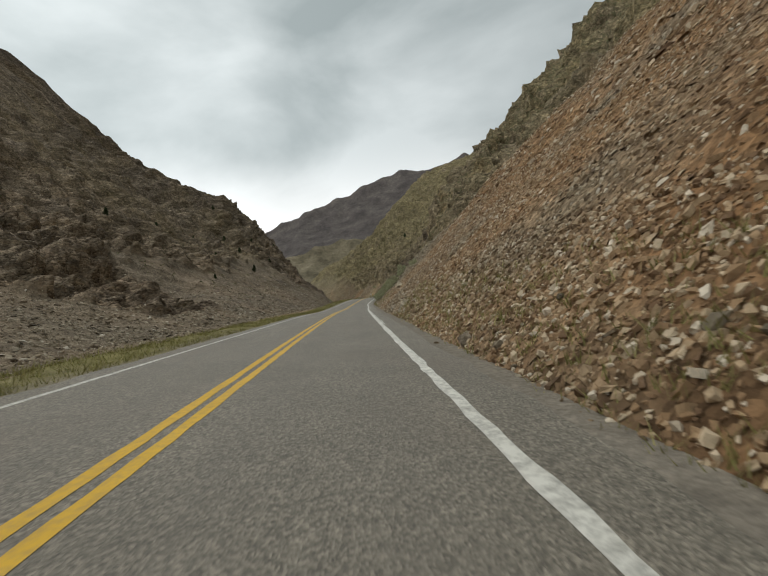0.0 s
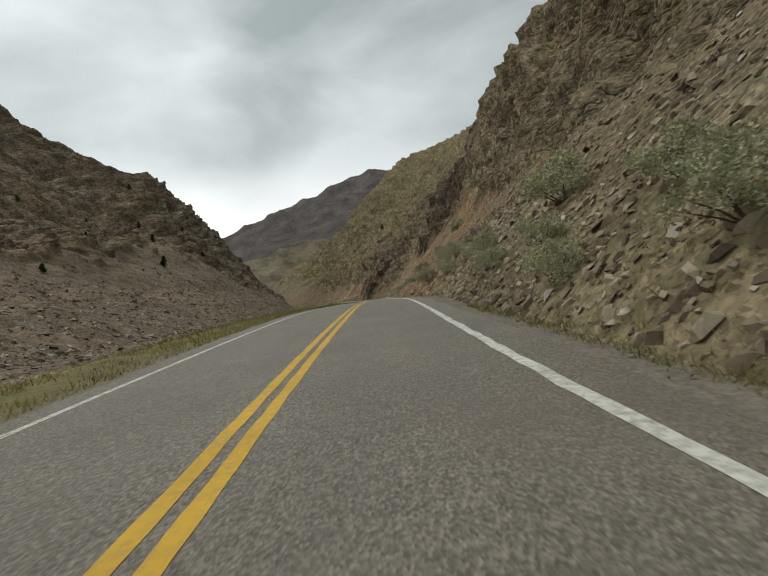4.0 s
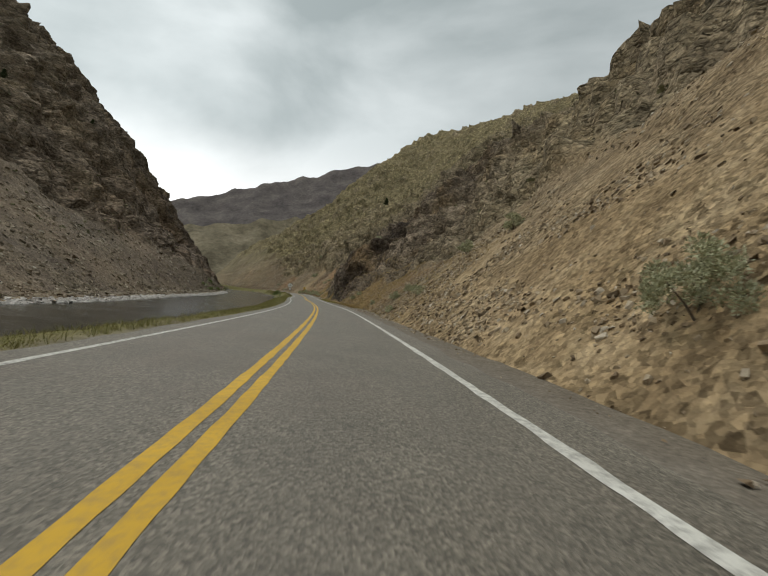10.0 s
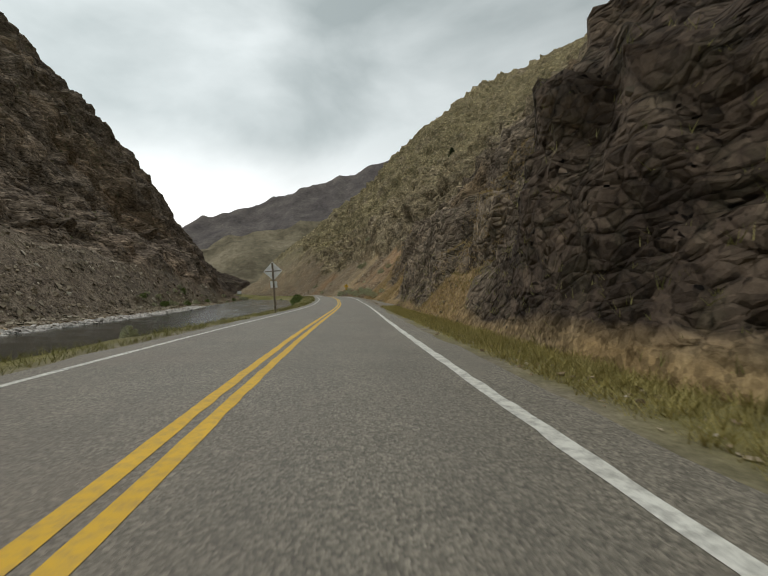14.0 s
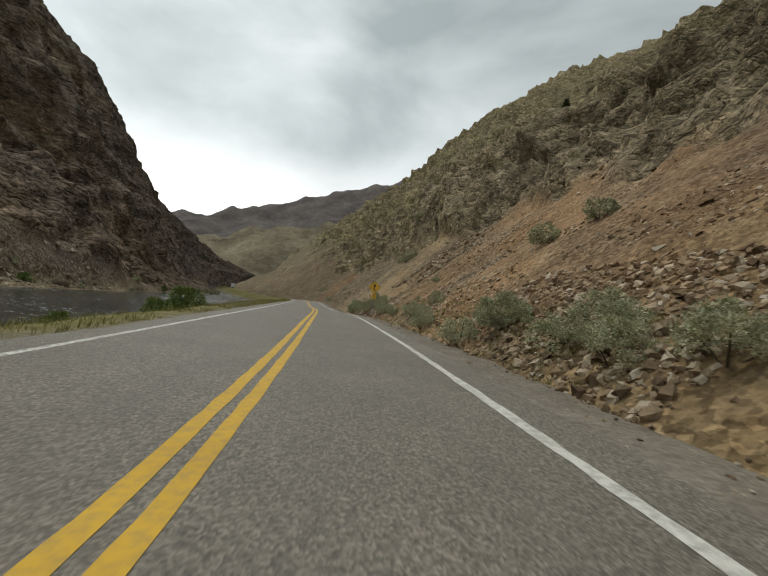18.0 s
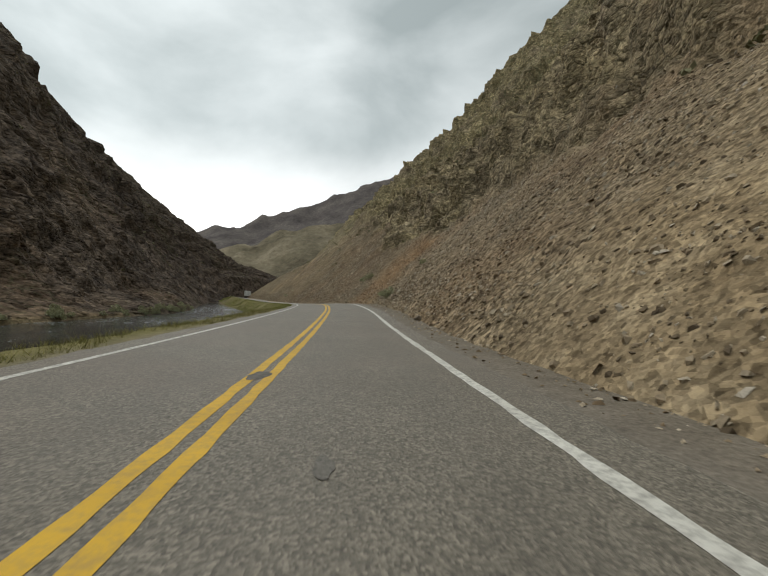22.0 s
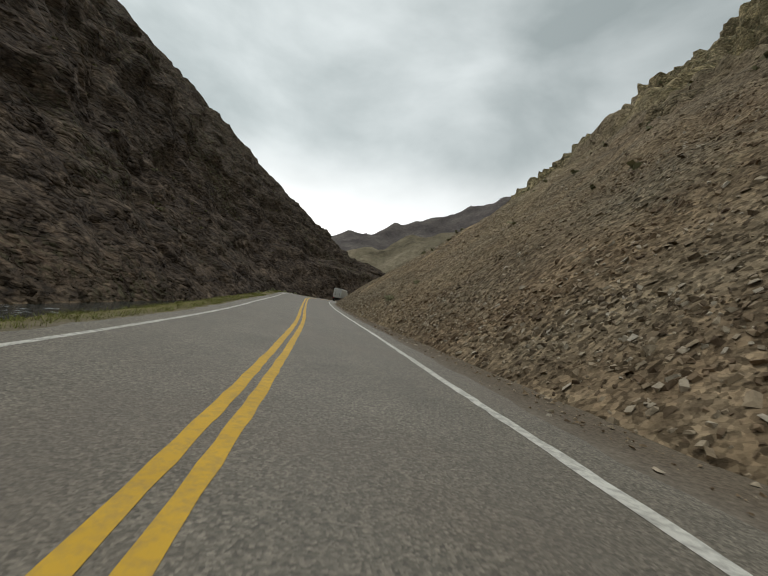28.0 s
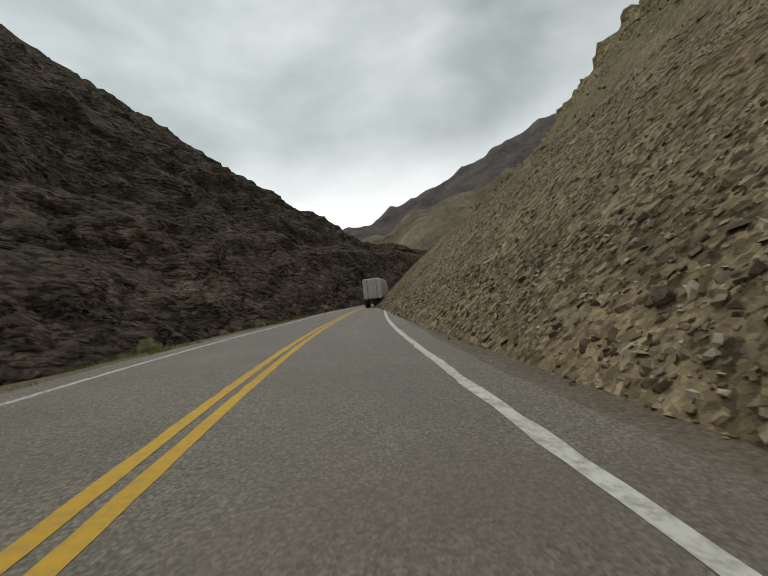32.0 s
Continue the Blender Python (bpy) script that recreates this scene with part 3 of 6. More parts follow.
def build_side(side):
    sign = 1 if side == "right" else -1
    s = np.r_[np.arange(-46, 70, 0.9), np.arange(70, 318, 0.65), np.arange(318, 442, 0.4), np.arange(442, 660, 0.65), np.arange(660, 685, 0.9), np.arange(685, 706, 0.45), np.arange(706, 780, 0.9), np.arange(780, 1000, 2.0)] if sign > 0 else np.r_[np.arange(-46, 60, 2.0), np.arange(60, 180, 0.75), np.arange(180, 560, 1.0), np.arange(560, 740, 0.85), np.arange(740, 850, 1.0), np.arange(850, 1000, 2.0)]
    if sign > 0:
        u = np.r_[np.arange(0, 3, 0.17), np.arange(3.1, 12, 0.4), np.arange(12.2, 40, 0.6), np.arange(40.6, 110, 1.5), np.arange(112, 250, 3.0), np.arange(255, 420, 12)]
        base = np.interp(s, *np.array(RIGHT_BASE).T)
        at, table, first = np.array(RIGHT_AT) - 5.6, RIGHT, 0.0
    else:
        u = np.r_[np.arange(-12, 0.1, 0.8), np.arange(0.7, 30, 0.6), np.arange(30.6, 100, 1.1), np.arange(101, 240, 2.6), np.arange(245, 430, 12)]
        base = np.interp(s, *np.array(LEFT_BASE).T)
        at, table, first = np.array(LEFT_AT), LEFT, 0.0
    U = np.broadcast_to(u, (len(s), len(u))).copy()
    S2 = np.broadcast_to(s[:, None], U.shape)
    L = base[:, None] + U
    x, y, z0 = in_valley(S2, sign * L)
    H = profile(table, at, s, U, first)
    if sign > 0:
        for cs, half, cu, ch in ((178, 16, 15, 4), (252, 12, 10, 2.2), (205, 10, 24, 3), (262, 5, 30, 3), (276, 4, 34, 3), (530, 20, 20, 6), (496, 16, 19, 4), (556, 18, 20, 5), (426, 8, 4.5, 6), (403, 5, 1.0, 4.5), (384, 9, 1.0, 3), (330, 9, 4.5, 3), (331, 5, 13, 3), (341, 8, 16, 6), (690, 14, 40, 6), (313, 9, 15, 5)):
            rise = np.clip((U - cu) / 3, 0, 1)
            H = H + ch * bell(S2, cs, half) * rise * rise * (3 - 2 * rise) * np.clip(1 - (U - cu - 9) / 25, 0, 1)
    if sign < 0:
        apron = np.interp(s, [170, 230, 440, 540], [2.0, 1.0, 1.0, 0.08])[:, None]
        L = base[:, None] + np.where(U < 0, U * apron, U)
        x, y, z0 = in_valley(S2, sign * L)
        H = H - WATER_DROP - 0.45 + 1.1 * np.clip(1 + U / 12, 0, 1)
    else:
        bank = np.interp(s, LINE_S, LINE[:, 3])[:, None]
        edge = -base[:, None] * np.tan(np.radians(bank)) * np.exp(-U / 8) - 0.20 * np.exp(-U / 1.5)
        H = H + edge
    foot = np.interp(s, *np.array(ROCK_RIGHT if sign > 0 else ROCK_LEFT).T)[:, None]
    ragged = np.stack((x, y, z0 + H), -1).reshape(-1, 3)
    ragged = (fbm(ragged / 6.0, 3, 0.55, 211).reshape(H.shape), fbm(ragged / 14.0, 3, 0.5, 215).reshape(H.shape))
    cliff = np.clip((U - foot * (1 + 0.3 * ragged[0])) / np.maximum(0.12 + 0.15 * foot, 0.12), 0, 1)
    period = 5.5 if sign > 0 else 4.6
    stepped = terrace(H + 2.6 * ragged[1] + 0.8 * ragged[0], S2, period, 0.34 if sign > 0 else -0.16, 2.6) - 2.6 * ragged[1] - 0.8 * ragged[0]
    H = H + (stepped - H) * cliff * (0.85 if sign > 0 else np.interp(S2, [470, 560], [0.85, 0.3])) * np.clip(U / 3, 0, 1)
    cliff = cliff.ravel()
    P3 = np.stack((x, y, z0 + H), -1).reshape(-1, 3)
    up = np.clip(0.22 + U.ravel() / 2.5, 0, 1)
    # rock form: broad spurs, crags, then broken blocks along tilted beds
    tilt = P3 @ np.array([[1, 0, 0.35], [0, 1, -0.25], [0, 0, 1.0]])
    spur = fbm(P3 / 38.0, 3, 0.5, 3, True)
    spur -= 0.6 * spur.mean()
    crag = fbm(tilt / np.array([10.0, 10.0, 5.0]), 3 if sign > 0 else 2, 0.5, 11, True)
    crag -= 0.6 * crag.mean()
    block = fbm(tilt / np.array([2.6, 2.6, 1.3]), 3, 0.55, 23)
    warp = tilt + 1.6 * np.stack([fbm(P3 / 5.0, 2, 0.5, k) for k in (101, 103, 107)], 1)
    slab = 0.8 * facets(warp, np.array([11.0, 11.0, 7.5]), 7, 1.0, 0.45 if sign > 0 else 0.5) + 0.5 * facets(warp, np.array([4.6, 4.6, 3.2]) * (1.0 if sign > 0 else 1.35), 17, 1.0, 0.45 if sign > 0 else 0.4)
    if sign > 0:
        slab += 0.2 * facets(warp, np.array([1.9, 1.9, 1.3]), 27, 0.8, 0.45) * np.clip(1.3 - U.ravel() / 40, 0, 1)
    Uf, Sf = U.ravel(), S2.ravel()
    talus = 1 - cliff
    rough = 0.12 + 0.88 * cliff
    grow = np.clip(np.maximum(Uf / 22.0, 0.55 * cliff * np.clip(Uf / 4.0, 0, 1)), 0.0, 1.0)
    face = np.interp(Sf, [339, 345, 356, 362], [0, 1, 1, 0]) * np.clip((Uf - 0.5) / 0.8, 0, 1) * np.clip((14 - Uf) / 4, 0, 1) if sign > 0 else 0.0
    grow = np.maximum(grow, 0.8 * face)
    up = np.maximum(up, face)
    high_up = np.clip(Uf / 60.0, 0, 1)
    amount = up * (spur * (1.2 + 2.4 * high_up) * grow + crag * (0.2 + (1.1 + 1.3 * high_up) * grow) * rough
                   + slab * (0.4 + (2.0 + 1.3 * high_up) * grow) * rough + block * (0.12 * (1 - 0.7 * grow)) + 0.5 * high_up)
    if sign < 0:
        amount = up * (spur * (1.4 + 2.6 * high_up) * grow + crag * (0.2 + (0.9 + 1.2 * high_up) * grow) * rough
                       + slab * (0.3 + (2.0 + 2.4 * high_up) * grow) * rough + block * (0.10 * (1 - grow)) + 0.5 * high_up)
        amount = amount * (1 + 0.6 * bell(Sf, 140, 90) * np.clip(Uf / 8, 0, 1)) * np.interp(Sf, [520, 620], [1, 0.65])
    out_dir = np.array([-0.70 * sign, 0.0])
    h = np.interp(Sf, AX_S, AX_H)
    P3[:, 0] += np.cos(h) * out_dir[0] * amount
    P3[:, 1] += np.sin(h) * out_dir[0] * amount
    P3[:, 2] += 0.70 * amount
    if sign > 0:
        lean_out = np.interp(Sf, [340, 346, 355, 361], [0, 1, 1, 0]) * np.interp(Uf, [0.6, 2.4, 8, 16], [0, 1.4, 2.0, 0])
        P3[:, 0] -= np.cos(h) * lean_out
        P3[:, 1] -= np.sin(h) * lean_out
    # ground cover, by patches
    pa = fbm(P3 / 16.0, 3, 0.5, 41)
    pb = fbm(P3 / 6.0, 3, 0.5, 47)
    high = np.clip((Uf - 25) / 50, 0, 1)
    if sign > 0:
        red = np.clip(np.interp(Sf, [60, 84], [1, 0]) + 0.95 * bell(Sf, 160, 42) + 0.5 * bell(Sf, 225, 40) + 0.6 * bell(Sf, 302, 15) + 1.0 * bell(Sf, 462, 38) + 0.95 * bell(Sf, 588, 9) + np.interp(Sf, [528, 545, 560, 600, 625, 655, 690], [0, 0.5, 0.15, 0.2, 0.5, 0.4, 0.3]), 0, 1)
        red = red * np.clip(0.75 + pb, 0, 1) * (1 - high * np.interp(Sf, [60, 84], [0.2, 1])) * talus
        tan = np.clip(0.7 * bell(Sf, 228, 45) + 0.3 * bell(Sf, 270, 25) + 0.35 * bell(Sf, 455, 40) + 1.0 * bell(Sf, 512, 26) + 0.3 * bell(Sf, 572, 22) + 0.25 * bell(Sf, 690, 30), 0, 1) * np.clip(0.7 + pa, 0, 1) * (1 - high * 0.9) * talus
        olive = np.clip((0.4 + 0.9 * pa) * high + 0.55 * bell(Sf, 108, 26) * np.clip(0.6 + pb, 0, 1) + cliff * np.interp(Sf, [60, 90, 300, 320, 338, 362, 440, 470, 620, 700], [0.5, 0.4, 0.35, 0.15, 0.05, 0.1, 0.2, 0.5, 0.55, 0.4]) * np.clip(0.75 + 1.2 * pb, 0, 1)
                        + np.interp(Sf, [545, 600, 680, 760], [0, 0.2, 0.3, 0.3]) * np.clip(0.8 + pa, 0, 1), 0, 0.85)
        # rock tone; around stations 344-357 the overhang's shade is painted into it
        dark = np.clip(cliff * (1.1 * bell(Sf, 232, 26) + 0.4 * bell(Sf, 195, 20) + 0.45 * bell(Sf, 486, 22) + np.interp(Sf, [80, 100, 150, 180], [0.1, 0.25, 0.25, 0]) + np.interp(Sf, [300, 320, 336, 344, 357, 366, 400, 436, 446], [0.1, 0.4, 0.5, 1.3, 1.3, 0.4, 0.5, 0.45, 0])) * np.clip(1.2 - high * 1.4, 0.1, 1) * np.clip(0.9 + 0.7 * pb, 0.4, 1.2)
                       + 0.22 * np.interp(Sf, [528, 545, 560, 600, 615, 655, 680], [0, 0.6, 0.1, 0.3, 1, 0.9, 0]) * np.clip(0.7 + pb, 0, 1) * (1 - high) + 0.45 * bell(Sf, 490, 9) * bell(Uf, 11, 4) * np.clip(0.8 + 2 * pb, 0, 1), 0, 1)
        mauve = np.clip(cliff * np.interp(Sf, [300, 325, 440, 450], [0, 0.6, 0.6, 0]) * (1 - high) + np.interp(Sf, [530, 560, 640, 680], [0, 0.2, 0.3, 0.1]) * (0.7 + pa), 0, 0.9)
        ledges = np.interp(Sf, [325, 340, 362, 378, 395, 440], [0.3, 0.5, 0.4, 0.5, 0.2, 0.1]) * np.clip(pb * 3 - 0.35, 0, 1) * np.clip(Uf / 4 - 0.5, 0, 1) * (1 - high)
        gold = np.clip(talus * np.interp(Sf, [258, 275, 300, 318, 436, 446], [0, 0.45, 0.45, 1, 1, 0]) * np.clip(0.95 + pb, 0, 1) * np.where(Sf < 318, np.clip(1.5 - Uf / 4.5, 0.1, 1), 1) + ledges + 0.3 * bell(Sf, 120, 30) * talus * np.clip(0.4 + pa, 0, 1), 0, 1)
        soil = np.clip(talus * np.interp(Sf, [70, 90, 130, 160, 190, 250, 300, 330, 436, 460, 520, 534, 560, 590, 610, 660, 720], [0, 0.5, 0.6, 0.75, 0.8, 0.85, 0.65, 0.9, 0.9, 0.95, 0.9, 0.1, 0.3, 0.6, 0.1, 0.3, 0.5]) * np.clip(0.85 + 3.0 * pb, 0, 1.0), 0, 1)
        scrub = np.clip(0.7 * high + 0.8 * bell(Sf, 108, 28) + 0.12 * cliff + 0.25 * np.clip(pa * 2, 0, 1), 0, 1) * np.interp(Sf, [50, 80], [0.25, 1])
    else:
        red = np.interp(Sf, [430, 520], [0.16, 0.5]) * np.clip(pa * 1.5 + 0.3, 0, 1)
        shore = np.clip(1 - np.abs(Uf + 6.6) / 1.7, 0, 1) * np.interp(Sf, [60, 90, 430, 460], [0.4, 1, 1, 0.3])
        tan = np.maximum(0.12 * bell(Sf, 250, 140) * np.clip(pb + 0.5, 0, 1), 0.8 * np.clip(shore * 1.6, 0, 1))
        olive = np.clip(0.3 * high * (0.5 + pa) + 0.12 * (0.5 + pb), 0, 0.5) * np.interp(Sf, [150, 320], [0.2, 1])
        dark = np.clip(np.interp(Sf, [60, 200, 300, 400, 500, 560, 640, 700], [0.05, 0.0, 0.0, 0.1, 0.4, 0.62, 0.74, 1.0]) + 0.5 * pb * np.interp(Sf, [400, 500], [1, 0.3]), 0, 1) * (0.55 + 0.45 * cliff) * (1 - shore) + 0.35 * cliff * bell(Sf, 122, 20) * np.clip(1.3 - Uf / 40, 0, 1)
        mauve = np.interp(Sf, [80, 200, 400], [0.45, 0.7, 0.9]) * (1 - shore)
        olive = np.maximum(olive, 0.9 * np.interp(Sf, [425, 445, 600, 650], [0, 1, 1, 0.5]) * np.clip(1.3 - np.abs(Uf + 3) / 4.5, 0, 1) * np.clip(0.8 + pb, 0, 1))
        gold = 0.2 * np.interp(Sf, [430, 450, 590, 615], [0, 1, 1, 0]) * np.clip(1.2 - np.abs(Uf + 3) / 4.5, 0, 1) * np.clip(0.7 + pb, 0, 1)
        soil = talus * np.clip(pa * 2.2 - 0.2, 0, 0.6) * (1 - shore)
        scrub = np.clip(0.3 * high + np.interp(Sf, [480, 560], [0.2, 0.6]) * np.clip(pa * 2, 0, 1), 0, 1) * np.interp(Sf, [150, 320], [0.1, 1])
    if sign > 0:
        for s0, u0, u1, slant, w in ((697.8, 1.5, 15, 0.38, 0.8), (692.2, 3.5, 11, 0.2, 0.7), (686, 9, 30, 1.2, 1.2), (487, 4, 19, 1.5, 0.8), (226, 4, 15, 0.8, 0.8), (233, 5, 17, 0.8, 1.1), (494, 4, 14, 0.6, 0.9), (506, 2, 12, 0.5, 1.2)):
            run = np.exp(-((Sf - s0 - slant * (Uf - u0) - 1.6 * w * pb) / w) ** 2) * np.clip((Uf - u0) / 2, 0, 1) * np.clip((u1 - Uf) / 3, 0, 1)
            tan, red, olive, dark = np.maximum(tan, 0.9 * run), red * (1 - 0.8 * run), olive * (1 - run), dark * (1 - run)
            talus, soil = talus * (1 - 0.95 * run), np.maximum(soil, run)
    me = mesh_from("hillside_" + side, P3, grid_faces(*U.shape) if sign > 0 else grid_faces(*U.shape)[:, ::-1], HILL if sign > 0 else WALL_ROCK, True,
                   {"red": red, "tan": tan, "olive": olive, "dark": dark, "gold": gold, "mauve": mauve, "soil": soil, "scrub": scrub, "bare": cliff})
    text = ("steep canyon slope of loose brown rubble under broken crags" if sign > 0 else "steep dark canyon wall of broken grey-brown rock across the river")
    ob = tagged(new("hillside_" + side, me), text, "hillside", kind="structure")
    return P3.reshape(*U.shape, 3), s, u, ob, {k: v.reshape(U.shape) for k, v in (('red', red), ('tan', tan), ('dark', dark), ('talus', talus), ('soil', soil))}


RIGHT_GRID, RIGHT_S, RIGHT_U, HILL_RIGHT, RIGHT_COVER = build_side("right")
LEFT_GRID, LEFT_S, LEFT_U, HILL_LEFT, LEFT_COVER = build_side("left")

# ---- road surface, verges, river ----
rs = np.arange(-48, 880, 0.8)
rl = np.array([-4.35, -4.0, -3.6, -2.9, -2.6, -1.9, -1.0, -0.7, -0.2, 0.0, 0.2, 0.7, 1.0, 1.9, 2.6, 2.9, 3.6, 4.1, 4.45])
RS, RL = np.meshgrid(rs, rl, indexing="ij")
RLw = RL + np.where(np.abs(RL) > 4.2, (vnoise(np.stack((RS * 0.9, RL, RL * 0), -1).reshape(-1, 3), 5).reshape(RL.shape) - 0.5) * 0.35, 0)
RP = on_road(RS, RLw).reshape(-1, 3)
lane = np.abs(np.abs(RL.ravel()) - 1.8)
track = np.clip(1 - np.abs(lane - 0.85) / 0.5, 0, 1) * 0.22
tagged(new("road", mesh_from("road", RP, grid_faces(*RS.shape)[:, ::-1], ASPHALT, True, {"track": track})), "two-lane worn grey asphalt road with coarse chippings", "road", kind="structure")


def stripe(name, lat, width, material, label, ragged, s0=-48, s1=870):
    ss = np.arange(s0, s1, 0.25)
    q = np.stack((ss * 2.2, np.full_like(ss, lat), ss * 0), -1)
    wob = (vnoise(q, 3) - 0.5) * ragged
    wob2 = (vnoise(q + 50, 4) - 0.5) * ragged
    slow = (vnoise(np.stack((ss * 0.05, ss * 0 + lat, ss * 0), -1), 9) - 0.5) * 0.035
    a = on_road(ss, lat - width / 2 + wob + slow, 0.005)
    b = on_road(ss, lat + width / 2 + wob2 + slow, 0.005)
    me = mesh_from(name, np.stack((a, b), 1).reshape(-1, 3), grid_faces(len(ss), 2)[:, ::-1], material)
    return tagged(new(name, me), label, "road marking", kind="structure")


stripe("yellow_line", -0.157, 0.178, YELLOW, "worn yellow centre line painted on asphalt", 0.03)
stripe("yellow_line", 0.157, 0.178, YELLOW, "worn yellow centre line painted on asphalt", 0.03)
stripe("white_line", -3.6, 0.16, WHITE, "worn white edge line painted on asphalt", 0.03)
stripe("white_line", 3.6, 0.2, WHITE_CHIPPED, "chipped white edge line painted on asphalt", 0.07)
for s0, s1, lat, width in ((21, 46, 3.76, 0.025), (49, 68, 3.92, 0.03), (688.5, 690.5, 3.8, 0.10), (691, 692.2, 3.92, 0.07)):
    stripe("white_line", lat, width, WHITE_CHIPPED, "thin strand of old white paint beside the edge line", 0.09, s0, s1)


def strip(name, label, lats, drop, s0, s1, step, material, green, rough, grassy=None):
    """A long strip of ground beside the road; lats are functions of the station."""
    ss = np.arange(s0, s1, step)
    n = len(lats)
    A = np.stack([np.broadcast_to(f(ss), ss.shape) for f in lats], 1)
    D = np.stack([np.broadcast_to(f(ss), ss.shape) for f in drop], 1)
    SS = np.broadcast_to(ss[:, None], A.shape)
    pts = on_road(SS, A)
    x, y, z0 = in_valley(SS, A)
    w = np.clip((np.abs(A) - 6) / 6, 0, 1)
    pts[..., 2] = pts[..., 2] * (1 - w) + z0 * w
    pts = pts.reshape(-1, 3)
    pts[:, 2] += D.ravel() + rough * fbm(pts / 1.7, 3, 0.5, 61) * np.clip((np.abs(A.ravel()) - 4.2) / 1.5, 0, 1)
    g0 = np.clip(np.stack([np.full(ss.shape, v) for v in green], 1) + (grassy(ss)[:, None] if grassy else 0), 0, 1).ravel()
    g = g0 + 0.5 * fbm(pts / 3.0, 2, 0.5, 67) * (g0 > 0.1)
    f = grid_faces(len(ss), n)
    me = mesh_from(name, pts, f if A[0, -1] < A[0, 0] else f[:, ::-1], material, True, {"green": np.clip(g, 0, 1), "earth": np.interp(SS.ravel(), (0, 60, 110, 130, 300, 330, 440, 470, 540, 590, 660), (0.35, 0.3, 0.5, 0.5, 0.5, 0.35, 0.2, 0.5, 0.4, 0.6, 1.0)) * np.clip((np.abs(A.ravel()) - 4.2) / 0.8, 0, 1)})
    return tagged(new(name, me), label, "ground", kind="structure")


def const(v):
    return lambda s: s * 0 + v


def lbase(k, plus=0.0):
    return lambda s: -(np.interp(s, *np.array(LEFT_BASE).T) * k + plus)


BANK_AT = (4.15, 4.7, 5.4, 6.2, 7.2, 8.4, 9.6, 10.8, 12.0)
WIDE = (-0.02, -0.04, -0.03, 0.0, 0.02, -0.15, -1.0, -2.2, -2.8)
STEEP = (-0.02, -0.05, -0.08, -0.25, -0.85, -1.7, -2.3, -2.6, -2.8)


def bank_drop(s, lat):
    """Fall of the river bank below the road's edge: a broad verge at first, a steep bank farther on."""
    w = np.interp(s, (190, 250, 420, 470, 555, 590, 700, 730), (0.0, 0.6, 0.6, 0.5, 0.5, 1.0, 1.0, 0.6))
    return (1 - w) * np.interp(-lat, BANK_AT, WIDE) + w * np.interp(-lat, BANK_AT, STEEP)


strip("verge_left", "grassy roadside verge falling to the river", [const(v) for v in (-4.15, -4.7, -5.4, -6.2, -7.2, -8.4, -9.6, -10.8, -12.0)] + [lbase(0.5, 5.5), lbase(1.0, 6.0)],
      [lambda s, v=v: bank_drop(s, -v) for v in BANK_AT] + [const(-3.4), const(-2.9)], -48, 790, 1.0, GROUND, (0.1, 0.5, 0.9, 1, 1, 0.9, 0.8, 0.4, 0.1, 0, 0), 0.12, lambda s: np.interp(s, (680, 712), (0.0, -0.6)))
strip("shoulder_right", "gravel road shoulder strewn with small stones", [const(v) for v in (4.2, 4.7, 5.3, 6.1, 7.0, 8.2, 9.6, 11.0)],
      [const(v) for v in (-0.02, -0.03, -0.03, -0.04, -0.05, -0.06, -0.1, -0.2)], -48, 880, 0.8, GROUND, (-0.7, -0.5, 0.04, 0.06, 0.06, 0.03, 0, 0), 0.08,
      lambda s: np.interp(s, (334, 344, 380, 394), (0.0, 0.9, 0.9, 0.0)))

ws = np.arange(-48, 860, 1.4)
wf = np.linspace(0, 1, 22)
WS, WF = np.meshgrid(ws, wf, indexing="ij")
wl_ = -(7.8 + WF * (np.interp(WS, *np.array(LEFT_BASE).T) + 4.0 - 7.8))
wx, wy, wz = in_valley(WS, wl_)
wp = np.stack((wx, wy, wz - WATER_DROP), -1).reshape(-1, 3)
wp[:, 2] += 0.10 * fbm(wp / np.array([1.6, 1.6, 9]), 3, 0.5, 71)
rapid = np.clip(bell(WS, 470, 45) + bell(WS, 560, 35) + 1.1 * bell(WS, 630, 35) + 0.25, 0, 1).ravel()
foam = np.clip((fbm(wp / np.array([7.0, 11.0, 9]), 3, 0.6, 77) + 0.5) * 1.2, 0, 1) * np.clip(rapid * 0.9 - 0.2, 0, 0.6)
tagged(new("river", mesh_from("river", wp, grid_faces(*WS.shape), WATER, True, {"foam": foam})), "shallow dark river with white riffles", "river", kind="structure")

# ---- the land far off: one sheet to the horizon, and mountains that close the valley ----
gs = np.linspace(-4200, 4200, 29)
GX, GY = np.meshgrid(gs, gs, indexing="ij")
tagged(new("ground", mesh_from("ground", np.stack((GX, GY + 400, GX * 0 - 9), -1).reshape(-1, 3), grid_faces(29, 29)[:, ::-1], GROUND, True, {"green": np.full(29 * 29, 0.4), "earth": np.zeros(29 * 29)})), "dry valley floor reaching the horizon", "ground", kind="structure")


